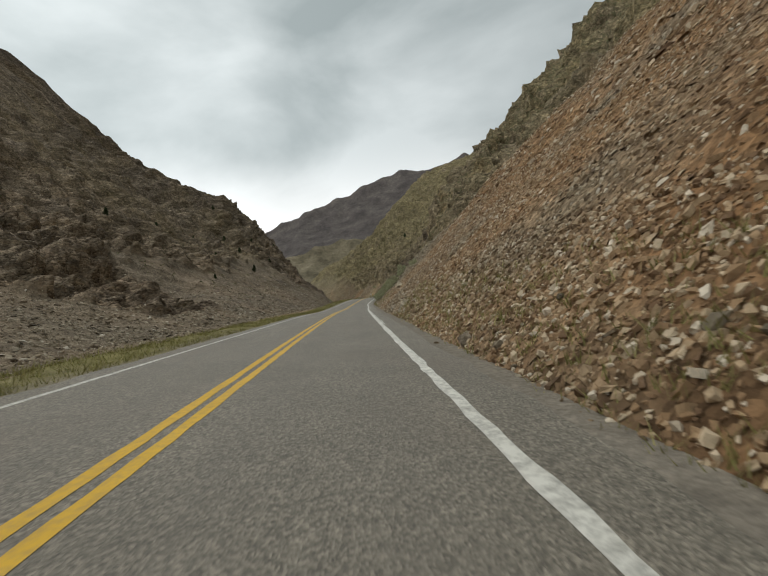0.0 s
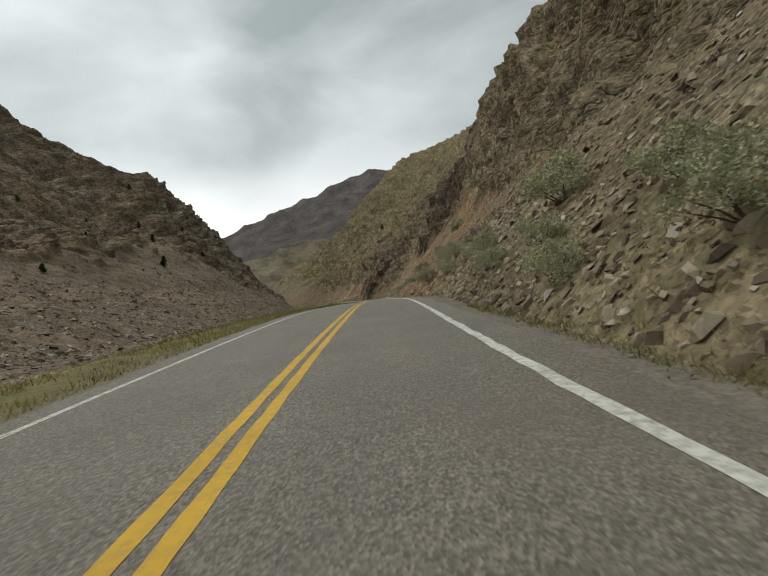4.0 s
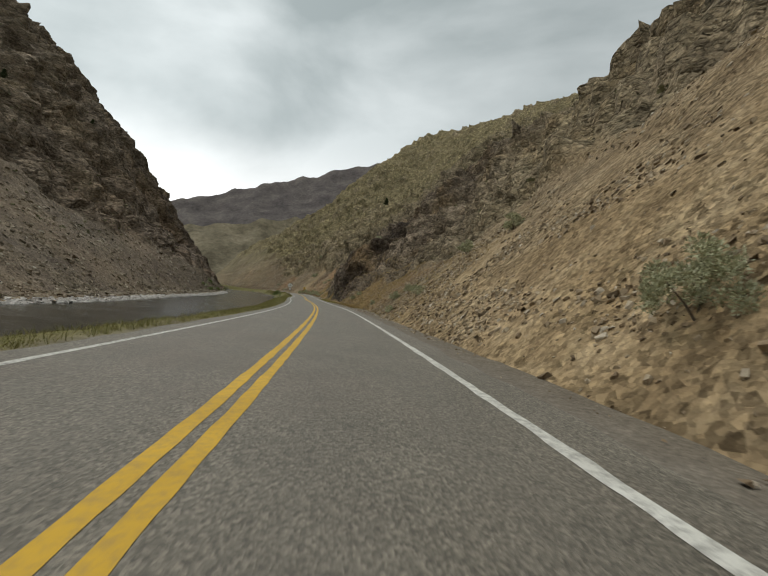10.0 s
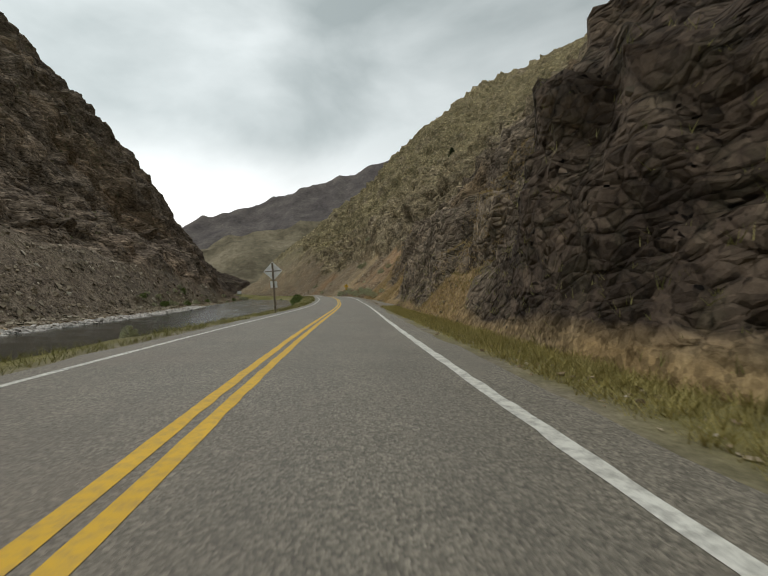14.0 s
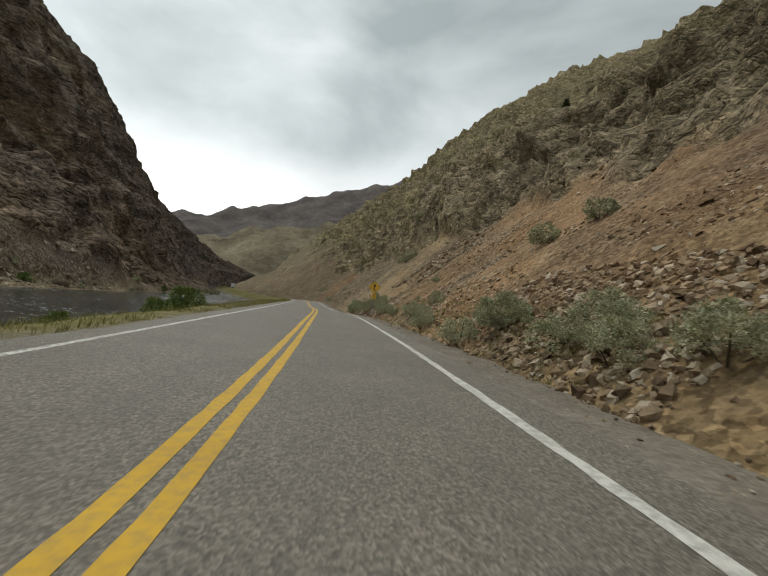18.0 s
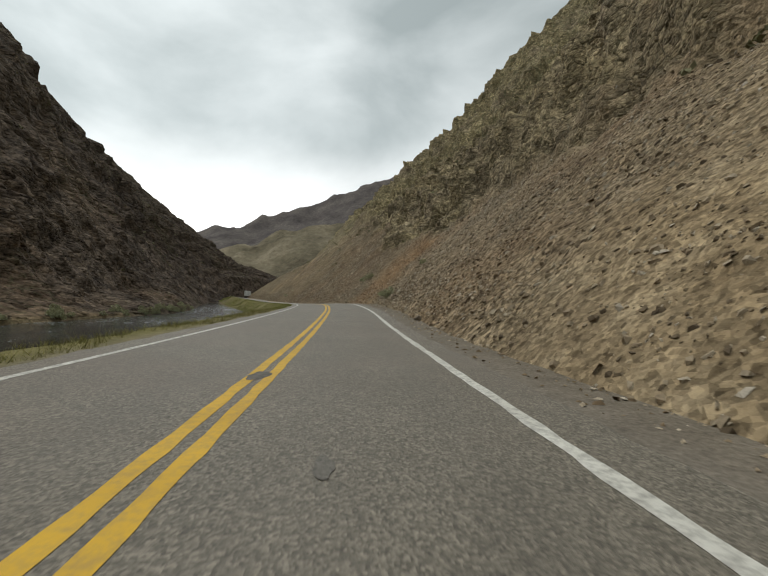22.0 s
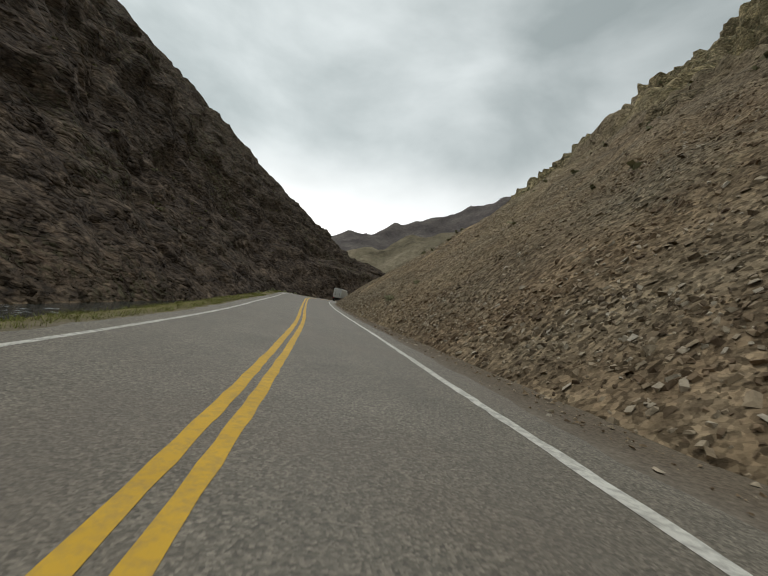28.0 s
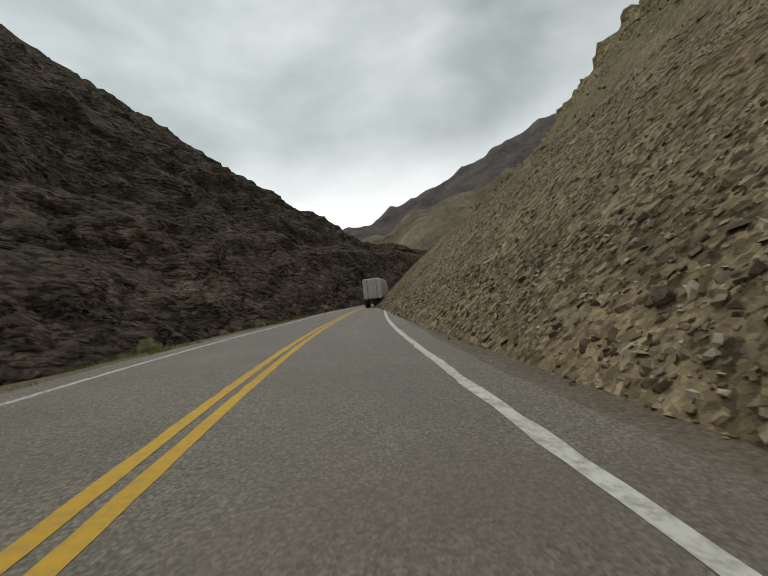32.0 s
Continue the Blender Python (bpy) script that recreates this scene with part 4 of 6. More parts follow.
def make_mountain(name, low, mid, top):
    m, n, l, b = shader(name, 0.95, 0.1)
    p = world_pos(n)
    a = tex(n, l, "ShaderNodeTexNoise", p, Scale=0.012, Detail=8.0, Roughness=0.62)
    f = tex(n, l, "ShaderNodeTexNoise", p, Scale=0.09, Detail=6.0, Roughness=0.7)
    col = ramp(n, l, a.outputs["Fac"], [(0.35, low), (0.5, mid), (0.66, top)])
    col = mix(n, l, 0.8, col, ramp(n, l, f.outputs["Fac"], [(0.3, (0.6, 0.6, 0.6)), (0.7, (1.35, 1.35, 1.35))]), "MULTIPLY")
    l.new(col, b.inputs["Base Color"])
    bump(n, l, b, f.outputs["Fac"], 0.9, 9.0)
    return m


# slope colours, lightened to hold the haze of the distance
FAR_GREEN = make_mountain("far_grassy_slope", (0.11, 0.094, 0.062), (0.19, 0.162, 0.108), (0.27, 0.23, 0.158))
FAR_BLUE = make_mountain("far_dark_slope", (0.078, 0.067, 0.066), (0.112, 0.098, 0.091), (0.155, 0.135, 0.122))


def ridge(name, label, line, depth, material, seed, rough):
    """A mountain whose crest follows line (x, y, height); it falls away depth metres towards the road and behind."""
    pts = spline([(a, b, c) for a, b, c in line], 14.0)
    n = len(pts)
    v = np.linspace(-1, 1, 61)
    d = np.gradient(pts[:, :2], axis=0)
    d /= np.linalg.norm(d, axis=1)[:, None]
    nrm = np.stack((d[:, 1], -d[:, 0]), 1)
    V = np.broadcast_to(v, (n, 61))
    px = pts[:, None, 0] + nrm[:, None, 0] * V * depth
    py = pts[:, None, 1] + nrm[:, None, 1] * V * depth
    fall = 1 - np.abs(V) ** 0.85
    pz = -8 + (pts[:, None, 2] + 8) * fall
    q = np.stack((px, py, pz), -1).reshape(-1, 3)
    amp = (0.25 + 0.75 * (1 - np.abs(V.ravel()))) * np.clip((1 - np.abs(V.ravel())) * 6, 0, 1)
    q[:, 2] += rough * amp * fbm(q / np.array([160.0, 160.0, 400.0]), 5, 0.5, seed, True)
    me = mesh_from(name, q, grid_faces(n, 61), material, True)
    return tagged(new(name, me), label, "mountain", kind="structure")


ridge("mountain_far", "dark far mountain ridge under the clouds", [(-1700, 2150, 200), (-1100, 2356, 300), (-629, 2523, 445), (-362, 2575, 560), (0, 2600, 670), (227, 2590, 735), (673, 2511, 770), (1300, 2300, 760)], 950, FAR_BLUE, 83, 40)
ridge("mountain_near", "bare grassy hill closing the canyon", [(-1300, 1250, 110), (-900, 1320, 95), (-547, 1400, 104), (-477, 1440, 120), (-387, 1480, 145), (-230, 1530, 178), (-60, 1560, 205), (250, 1540, 240), (600, 1450, 250)], 360, FAR_GREEN, 91, 46)

# ---- loose stones ----
def make_stone():
    m, n, l, b = shader("broken_stone", 0.9, 0.2)
    p = world_pos(n)
    rnd = n.new("ShaderNodeNewGeometry").outputs["Random Per Island"]
    obj = n.new("ShaderNodeObjectInfo").outputs["Random"]
    f = tex(n, l, "ShaderNodeTexNoise", p, Scale=7.0, Detail=6.0, Roughness=0.7)
    add = n.new("ShaderNodeMath")
    add.operation = "ADD"
    l.new(rnd, add.inputs[0])
    l.new(obj, add.inputs[1])
    frac = n.new("ShaderNodeMath")
    frac.operation = "FRACT"
    l.new(add.outputs[0], frac.inputs[0])
    grey = ramp(n, l, frac.outputs[0], [(0.0, (0.085, 0.07, 0.05)), (0.3, (0.19, 0.157, 0.112)), (0.68, (0.32, 0.272, 0.198)), (0.93, (0.42, 0.368, 0.285)), (1.0, (0.53, 0.48, 0.4))])
    red = ramp(n, l, frac.outputs[0], [(0.0, (0.14, 0.083, 0.047)), (0.3, (0.29, 0.183, 0.1)), (0.6, (0.41, 0.29, 0.175)), (0.85, (0.53, 0.42, 0.29)), (1.0, (0.64, 0.56, 0.45))])
    tan = ramp(n, l, frac.outputs[0], [(0.0, (0.12, 0.085, 0.052)), (0.35, (0.28, 0.207, 0.128)), (0.75, (0.43, 0.345, 0.235)), (1.0, (0.58, 0.51, 0.41))])
    col = mix(n, l, attr(n, "red"), grey, red)
    col = mix(n, l, attr(n, "tan"), col, tan)
    col = mix(n, l, mix(n, l, 0.6, (0, 0, 0), attr(n, "dark")), col, (0.075, 0.062, 0.052))
    col = mix(n, l, 0.75, col, ramp(n, l, f.outputs["Fac"], [(0.3, (0.68, 0.67, 0.65)), (0.7, (1.28, 1.27, 1.25))]), "MULTIPLY")
    l.new(col, b.inputs["Base Color"])
    bump(n, l, b, f.outputs["Fac"], 0.5, 0.05)
    return m


STONE = make_stone()
BOX = np.array([(x, y, z) for x in (-1, 1) for y in (-1, 1) for z in (-1, 1)], float) * 0.5
for corner in BOX:
    if corner[2] > 0:
        corner[:2] = 0.72 * (0.92 * corner[0] - 0.39 * corner[1]), 0.72 * (0.39 * corner[0] + 0.92 * corner[1])
CHIP = np.array([(-0.55, -0.5, -0.3), (0.55, -0.5, -0.3), (0.55, 0.5, -0.3), (-0.55, 0.5, -0.3), (-0.32, 0.05, 0.42), (0.32, -0.05, 0.42)])
CHIP_TRIS = np.array([(0, 1, 5), (0, 5, 4), (2, 3, 4), (2, 4, 5), (1, 2, 5), (3, 0, 4)])
BOX_TRIS = np.array([(0, 1, 3), (0, 3, 2), (4, 6, 7), (4, 7, 5), (0, 4, 5), (0, 5, 1), (2, 3, 7), (2, 7, 6), (1, 5, 7), (1, 7, 3)])


def on_grid(grid, fi, fj):
    i, j = fi.astype(int), fj.astype(int)
    a, b = (fi - i)[:, None], (fj - j)[:, None]
    g = grid
    p = (g[i, j] * (1 - a) + g[i + 1, j] * a) * (1 - b) + (g[i, j + 1] * (1 - a) + g[i + 1, j + 1] * a) * b
    n = np.cross(g[i + 1, j] - g[i, j], g[i, j + 1] - g[i, j])
    n /= np.linalg.norm(n, axis=1)[:, None] + 1e-9
    n[n[:, 2] < 0] *= -1
    return p, n


def scatter_stones(rng, grid, ss, uu, cover, s0, s1, u0, u1, count, lo, hi, keep=None, bias=1.6, plain=False, patchy=False):
    """Vertices, quads and cover values of many broken stones lying on a hillside."""
    s = rng.uniform(s0, s1, count)
    u = u0 + (u1 - u0) * rng.random(count) ** bias
    fi = np.clip(np.interp(s, ss, np.arange(len(ss))), 0, len(ss) - 1.01)
    fj = np.clip(np.interp(u, uu, np.arange(len(uu))), 0, len(uu) - 1.01)
    p, n = on_grid(grid, fi, fj)
    k = np.ones(count, bool)
    tal = cover["talus"][fi.astype(int), fj.astype(int)]
    k &= rng.random(count) < np.clip(0.04 + tal * 1.3, 0, 1)
    clump = vnoise(p / 3.1, 131)
    k &= rng.random(count) < (np.clip(clump * 4.0 - 1.6, 0.03, 1) if patchy else np.clip(clump * 2.0 - 0.05, 0.5, 1))
    if keep is not None:
        k &= keep(s, u, rng)
    p, n, fi, fj, clump = p[k], n[k], fi[k], fj[k], clump[k]
    m = len(p)
    size = lo * (hi / lo) ** (rng.random(m) ** 1.8)
    base, tris = (CHIP, CHIP_TRIS) if plain else (BOX, BOX_TRIS)
    nv = len(base)
    v = base[None] * (1 + rng.uniform(-0.38, 0.38, (m, nv, 3))) + rng.uniform(-0.12, 0.12, (m, nv, 3))
    v = v * (np.stack((rng.uniform(0.9, 1.5, m), rng.uniform(0.6, 1.05, m), rng.uniform(0.4, 0.85, m)), 1) * size[:, None])[:, None, :]
    ang = rng.uniform(0, 6.283, m)
    t1 = np.cross(n, np.stack((np.cos(ang), np.sin(ang), 0.2 * np.ones(m)), 1))
    t1 /= np.linalg.norm(t1, axis=1)[:, None]
    nn = n + rng.normal(0, 0.48, (m, 3))
    nn -= t1 * (nn * t1).sum(1)[:, None]
    nn /= np.linalg.norm(nn, axis=1)[:, None]
    t2 = np.cross(nn, t1)
    w = v[:, :, :1] * t1[:, None] + v[:, :, 1:2] * t2[:, None] + v[:, :, 2:] * nn[:, None] + (p + n * (size * 0.22)[:, None])[:, None]
    q = (tris[None] + (np.arange(m) * nv)[:, None, None]).reshape(-1, 3)
    at = {c: np.repeat(np.clip(cover[c][fi.astype(int), fj.astype(int)] * (1.0 if c == "dark" else 1.35), 0, 1), nv) for c in ("red", "tan", "dark")}
    return w.reshape(-1, 3), q, at


def join_stones(name, label, parent, batches, material=None):
    vs, qs, off = [], [], 0
    ats = {"red": [], "tan": [], "dark": []}
    for v, q, a in batches:
        vs.append(v), qs.append(q + off)
        off += len(v)
        for c in ats:
            ats[c].append(a[c])
    me = mesh_from(name, np.concatenate(vs), np.concatenate(qs), material or STONE, False, {c: np.concatenate(x) for c, x in ats.items()})
    ob = new(name, me)
    ob.parent = parent
    return tagged(ob, label, kind="stuff")


rng = np.random.default_rng(5)
R_ = (RIGHT_GRID, RIGHT_S, RIGHT_U, RIGHT_COVER)
L_ = (LEFT_GRID, LEFT_S, LEFT_U, LEFT_COVER)


def dense_part(s, u, r):
    w = np.interp(s, [0, 70, 80, 125, 140, 200, 215, 240, 260, 330, 430, 470, 480, 500, 515, 535, 550, 720], [1, 1, 0.25, 0.25, 0.6, 0.5, 0.3, 0.6, 0.35, 0.2, 0.3, 0.35, 0.5, 0.3, 0.25, 0.6, 0.9, 1])
    return r.random(len(s)) < w


join_stones("rubble", "loose angular brown stones", HILL_RIGHT, [
    scatter_stones(rng, *R_, -5, 74, -0.6, 3.5, 26000, 0.04, 0.15, None, 0.85),
    scatter_stones(rng, *R_, -5, 76, 0.0, 13, 46000, 0.045, 0.17, None, 1.0, True),
    scatter_stones(rng, *R_, 10, 78, 12, 46, 13000, 0.14, 0.40, None, 1.0, True),
    scatter_stones(rng, *R_, 76, 535, -0.5, 3.5, 10000, 0.05, 0.22, dense_part, 0.8),
    scatter_stones(rng, *R_, 130, 180, -0.5, 7.0, 9000, 0.05, 0.22, None, 0.9, True),
    scatter_stones(rng, *R_, 180, 300, -0.5, 9.0, 20000, 0.04, 0.2, None, 1.1, True, True),
    scatter_stones(rng, *R_, 74, 134, -0.4, 14, 11000, 0.07, 0.3, None, 1.2, True),
    scatter_stones(rng, *R_, 136, 166, -0.4, 2.2, 3500, 0.06, 0.22, None, 0.8, False, True),
    scatter_stones(rng, *R_, 212, 242, -0.4, 2.2, 3500, 0.07, 0.27, None, 0.8),
    scatter_stones(rng, *R_, 244, 300, -0.3, 6.0, 7000, 0.05, 0.2, None, 0.9, True, True),
    scatter_stones(rng, *R_, 438, 450, -0.3, 4.5, 3000, 0.06, 0.26, None, 1.0),
    scatter_stones(rng, *R_, 286, 322, -0.2, 8.0, 9000, 0.04, 0.17, None, 1.0, True, True),
    scatter_stones(rng, *R_, 438, 476, -0.3, 12.0, 7000, 0.05, 0.24, None, 1.3, True, True),
    scatter_stones(rng, *R_, 472, 502, -0.3, 3.2, 6000, 0.06, 0.24, None, 0.8, False, True),
    scatter_stones(rng, *R_, 474, 496, -0.4, 2.2, 4000, 0.08, 0.3, None, 0.8),
    scatter_stones(rng, *R_, 125, 300, 4.0, 20, 16000, 0.05, 0.25, None, 1.2, True, True),
    scatter_stones(rng, *R_, 440, 535, -0.4, 18, 17000, 0.04, 0.18, None, 1.2, True, True),
    scatter_stones(rng, *R_, 535, 735, -0.3, 3.5, 17000, 0.05, 0.2, None, 0.85, True),
    scatter_stones(rng, *R_, 530, 655, 1.0, 24, 30000, 0.06, 0.24, None, 1.25, True),
    scatter_stones(rng, *R_, 655, 770, 0.5, 22, 30000, 0.045, 0.16, None, 1.25, True),
    scatter_stones(rng, *R_, 478, 490, 5.0, 14, 2200, 0.14, 0.42, None, 1.0, False, True),
    scatter_stones(rng, *R_, -5, 770, 14, 50, 5000, 0.2, 0.42, None, 1.0, True)])
join_stones("rubble", "loose grey stones of the far bank", HILL_LEFT, [
    scatter_stones(rng, *L_, 40, 520, -6, 1.5, 9000, 0.15, 0.6, None, 1.0, True),
    scatter_stones(rng, *L_, 40, 150, 0, 50, 7000, 0.2, 0.75, None, 1.2, True),
    scatter_stones(rng, *L_, 150, 520, 0, 34, 10000, 0.2, 0.8, None, 1.1, True)])

join_stones("shore_stones", "pale water-worn stones along the far waterline", HILL_LEFT, [
    scatter_stones(rng, *L_, 245, 460, -8.8, -5.6, 5500, 0.2, 0.65, None, 1.0, True)], make_plain("pale_stone", (0.5, 0.465, 0.43), 0.85, 0.2, 0.0, 2.5, 0.5))

# small debris on the paved shoulder
debris_s, debris_u = np.arange(-8.0, 745.0, 1.5), np.array([0.0, 0.5, 1.0, 1.5])
ds, du = np.meshgrid(debris_s, debris_u, indexing="ij")
DEBRIS = on_road(ds, 4.55 + du * 0.9, -0.02)
calm = np.ones(ds.shape)
join_stones("gravel", "small stones fallen on the road shoulder", HILL_RIGHT, [
    scatter_stones(rng, DEBRIS, debris_s, debris_u, {"talus": calm, "red": 0.4 * calm, "tan": 0.5 * calm, "dark": 0 * calm}, -6, 740, 0, 1.45, 9000, 0.025, 0.10, None, 0.55, True)])

# the nearest stones singly, on a few shared meshes
STONE_MESHES = []
for k in range(9):
    bm = bmesh.new()
    bmesh.ops.create_icosphere(bm, subdivisions=1, radius=0.5)
    r = random.Random(40 + k)
    sx, sy, sz = r.uniform(0.9, 1.3), r.uniform(0.65, 1.0), r.uniform(0.4, 0.75)
    for v in bm.verts:
        c = Vector((round(v.co.x * 2.2) / 2.2, round(v.co.y * 2.2) / 2.2, v.co.z))
        v.co = v.co.lerp(c, 0.55)
        v.co = Vector((v.co.x * sx, v.co.y * sy, v.co.z * sz)) * r.uniform(0.84, 1.14)
    me = bpy.data.meshes.new("stone")
    bm.to_mesh(me)
    bm.free()
    me.materials.append(STONE)
    STONE_MESHES.append(me)


def toe(s, u):
    """Point and normal on the right hillside at station s and u metres above its toe."""
    fi = np.clip(np.interp([s], RIGHT_S, np.arange(len(RIGHT_S))), 0, len(RIGHT_S) - 1.01)
    fj = np.clip(np.interp([u], RIGHT_U, np.arange(len(RIGHT_U))), 0, len(RIGHT_U) - 1.01)
    p, n = on_grid(RIGHT_GRID, fi, fj)
    return Vector(p[0]), Vector(n[0])


def base_right(s):
    return float(np.interp(s, *np.array(RIGHT_BASE).T))


r = random.Random(77)
for k in range(290):
    s = r.choice((r.uniform(0, 66), r.uniform(0, 66), r.uniform(136, 168), r.uniform(205, 235), r.uniform(475, 492), r.uniform(535, 610), r.uniform(640, 680)))
    p, n = toe(s, abs(r.gauss(0, 1.3)) + 0.1)
    z = r.uniform(0.12, 0.3) * (1.4 if r.random() < 0.1 else 1)
    ob = new("stone", r.choice(STONE_MESHES))
    ob.parent = HILL_RIGHT
    ob.matrix_basis = Matrix.LocRotScale(p + Vector((0, 0, 0.12 * z)), Euler((r.uniform(-0.6, 0.6), r.uniform(-0.6, 0.6), r.uniform(0, 6.3))), (z, z, z))

# ---- boulders that stand out ----
BOULDERS = [(29, 5.7, 0.72), (30, 5.6, 0.5), (28.6, 5.3, 0.42), (30.6, 5.9, 0.55), (55.5, 7.9, 1.25), (52, 4.9, 0.5), (53, 5.2, 0.5), (11, 5.1, 0.55), (148, 5.8, 0.5), (147, 6, 0.4), (146, 5.7, 0.5), (145, 6.1, 0.6),
            (145, 5.7, 0.6), (235, 10.6, 1.3), (224, 5.7, 0.6), (306, 6.8, 0.6), (415, 6.7, 0.7), (483, 5.8, 0.8), (480, 6.1, 0.6), (542, 5.8, 0.8), (599, 6.5, 0.6), (598, 6.3, 0.5), (702, 4.9, 0.55), (705, 6.4, 0.5)]
def make_boulder(name, c):
    m, n, l, b = shader(name, 0.92, 0.15)
    p = world_pos(n)
    a = tex(n, l, "ShaderNodeTexNoise", p, Scale=2.6, Detail=6.0, Roughness=0.7)
    f = tex(n, l, "ShaderNodeTexNoise", p, Scale=17.0, Detail=5.0, Roughness=0.75)
    col = mix(n, l, 1.0, c, ramp(n, l, a.outputs["Fac"], [(0.32, (0.55, 0.52, 0.5)), (0.5, (1.0, 0.97, 0.93)), (0.68, (1.4, 1.36, 1.25))]), "MULTIPLY")
    col = mix(n, l, 0.8, col, ramp(n, l, f.outputs["Fac"], [(0.35, (0.6, 0.6, 0.6)), (0.65, (1.3, 1.3, 1.3))]), "MULTIPLY")
    l.new(col, b.inputs["Base Color"])
    h = bump(n, l, b, a.outputs["Fac"], 0.7, 0.25)
    bump(n, l, b, f.outputs["Fac"], 0.6, 0.06, h)
    return m


PALE = make_boulder("pale_boulder_stone", (0.46, 0.405, 0.315))
BROWN = make_boulder("brown_boulder_stone", (0.22, 0.185, 0.145))


def boulder(seed, material):
    """A block broken along a dozen planes."""
    bm = bmesh.new()
    bmesh.ops.create_icosphere(bm, subdivisions=3, radius=0.62)
    rr = random.Random(seed)
    for k in range(13):
        d = Vector((rr.gauss(0, 1), rr.gauss(0, 1), rr.gauss(0, 0.8))).normalized()
        c = rr.uniform(0.30, 0.46)
        for v in bm.verts:
            over = v.co.dot(d) - c
            if over > 0:
                v.co -= d * over * 0.94
    for v in bm.verts:
        v.co += v.co.normalized() * 0.018 * noise.noise(v.co * 6 + Vector((seed, 0, 0)))
        v.co.z *= 0.82
    me = bpy.data.meshes.new("boulder")
    bm.to_mesh(me)
    bm.free()
    me.materials.append(material)
    return me


B_MESH = [(boulder(k, PALE), boulder(k + 20, BROWN)) for k in range(4)]
for k, (s, lat, size) in enumerate(BOULDERS):
    p, n = toe(s, max(0.1, lat - base_right(s)))
    pale = k in (0, 1, 2, 3, 4, 5, 8, 9, 13)
    ob = new("boulder", B_MESH[k % 4][0 if pale else 1])
    ob.matrix_basis = Matrix.LocRotScale(p + Vector((0, 0, 0.13 * size)), Euler((0.3 * math.sin(k), 0.3 * math.cos(k), k * 1.7)), (size * 0.85,) * 3)
    tagged(ob, "pale angular boulder fallen among brown rubble" if pale else "brown angular boulder at the foot of the scree", "boulder", "boulders on the scree")

# ---- sagebrush ----
def make_leaf(name, dark, mid, light):
    m, n, l, b = shader(name, 0.85, 0.15)
    g = n.new("ShaderNodeNewGeometry").outputs["Random Per Island"]
    f = tex(n, l, "ShaderNodeTexNoise", world_pos(n), Scale=2.0, Detail=3.0)
    c = ramp(n, l, g, [(0.0, dark), (0.5, mid), (1.0, light)])
    l.new(mix(n, l, 0.7, c, ramp(n, l, f.outputs["Fac"], [(0.3, (0.7, 0.7, 0.7)), (0.7, (1.25, 1.25, 1.2))]), "MULTIPLY"), b.inputs["Base Color"])
    return m


SAGE = make_leaf("sage_leaves", (0.25, 0.255, 0.15), (0.42, 0.425, 0.27), (0.58, 0.58, 0.41))
DULL = make_leaf("dull_scrub_leaves", (0.12, 0.115, 0.06), (0.19, 0.182, 0.10), (0.27, 0.255, 0.15))
WILLOW = make_leaf("willow_leaves", (0.08, 0.12, 0.035), (0.17, 0.23, 0.07), (0.29, 0.34, 0.13))
DRY = make_leaf("dry_twigs", (0.16, 0.13, 0.095), (0.26, 0.215, 0.16), (0.36, 0.305, 0.23))
JUNIPER = make_leaf("juniper_needles", (0.025, 0.034, 0.016), (0.05, 0.066, 0.03), (0.08, 0.10, 0.046))
WOOD = make_plain("grey_twig_bark", (0.10, 0.08, 0.06), 0.9, 0.1, 0.0, 20.0, 0.3)
STRAW = make_leaf("dry_straw", (0.26, 0.17, 0.06), (0.40, 0.285, 0.12), (0.52, 0.41, 0.21))
GOLDEN = make_leaf("golden_grass", (0.21, 0.18, 0.055), (0.34, 0.285, 0.10), (0.46, 0.385, 0.17))
LUSH = make_leaf("fresh_green_grass", (0.14, 0.16, 0.04), (0.25, 0.272, 0.075), (0.37, 0.37, 0.14))
GRASS = make_leaf("verge_grass", (0.13, 0.13, 0.04), (0.235, 0.222, 0.075), (0.37, 0.325, 0.145))


def leaf_cloud(rng, count, lobes, length, width, upright):
    """Small lance-shaped leaves gathered on lobes (centre, radius); triangles pairs as quads."""
    pick = rng.integers(0, len(lobes), count)
    c = np.array([l[0] for l in lobes])[pick]
    rad = np.array([l[1] for l in lobes])[pick]
    d = rng.normal(0, 1, (count, 3))
    d /= np.linalg.norm(d, axis=1)[:, None]
    p = c + d * (rad * rng.random(count) ** 0.45)[:, None] * np.array([1, 1, 0.85])
    out = d + np.array([0, 0, upright]) + rng.normal(0, 0.35, (count, 3))
    out /= np.linalg.norm(out, axis=1)[:, None]
    side = np.cross(out, rng.normal(0, 1, (count, 3)))
    side /= np.linalg.norm(side, axis=1)[:, None]
    le = (length * rng.uniform(0.6, 1.4, count))[:, None]
    wi = (width * rng.uniform(0.6, 1.4, count))[:, None]
    v = np.stack((p - side * wi, p + side * wi, p + out * le), 1)
    v[..., 2] = np.maximum(v[..., 2], 0.01)
    return v.reshape(-1, 3), np.arange(count * 3).reshape(-1, 3)


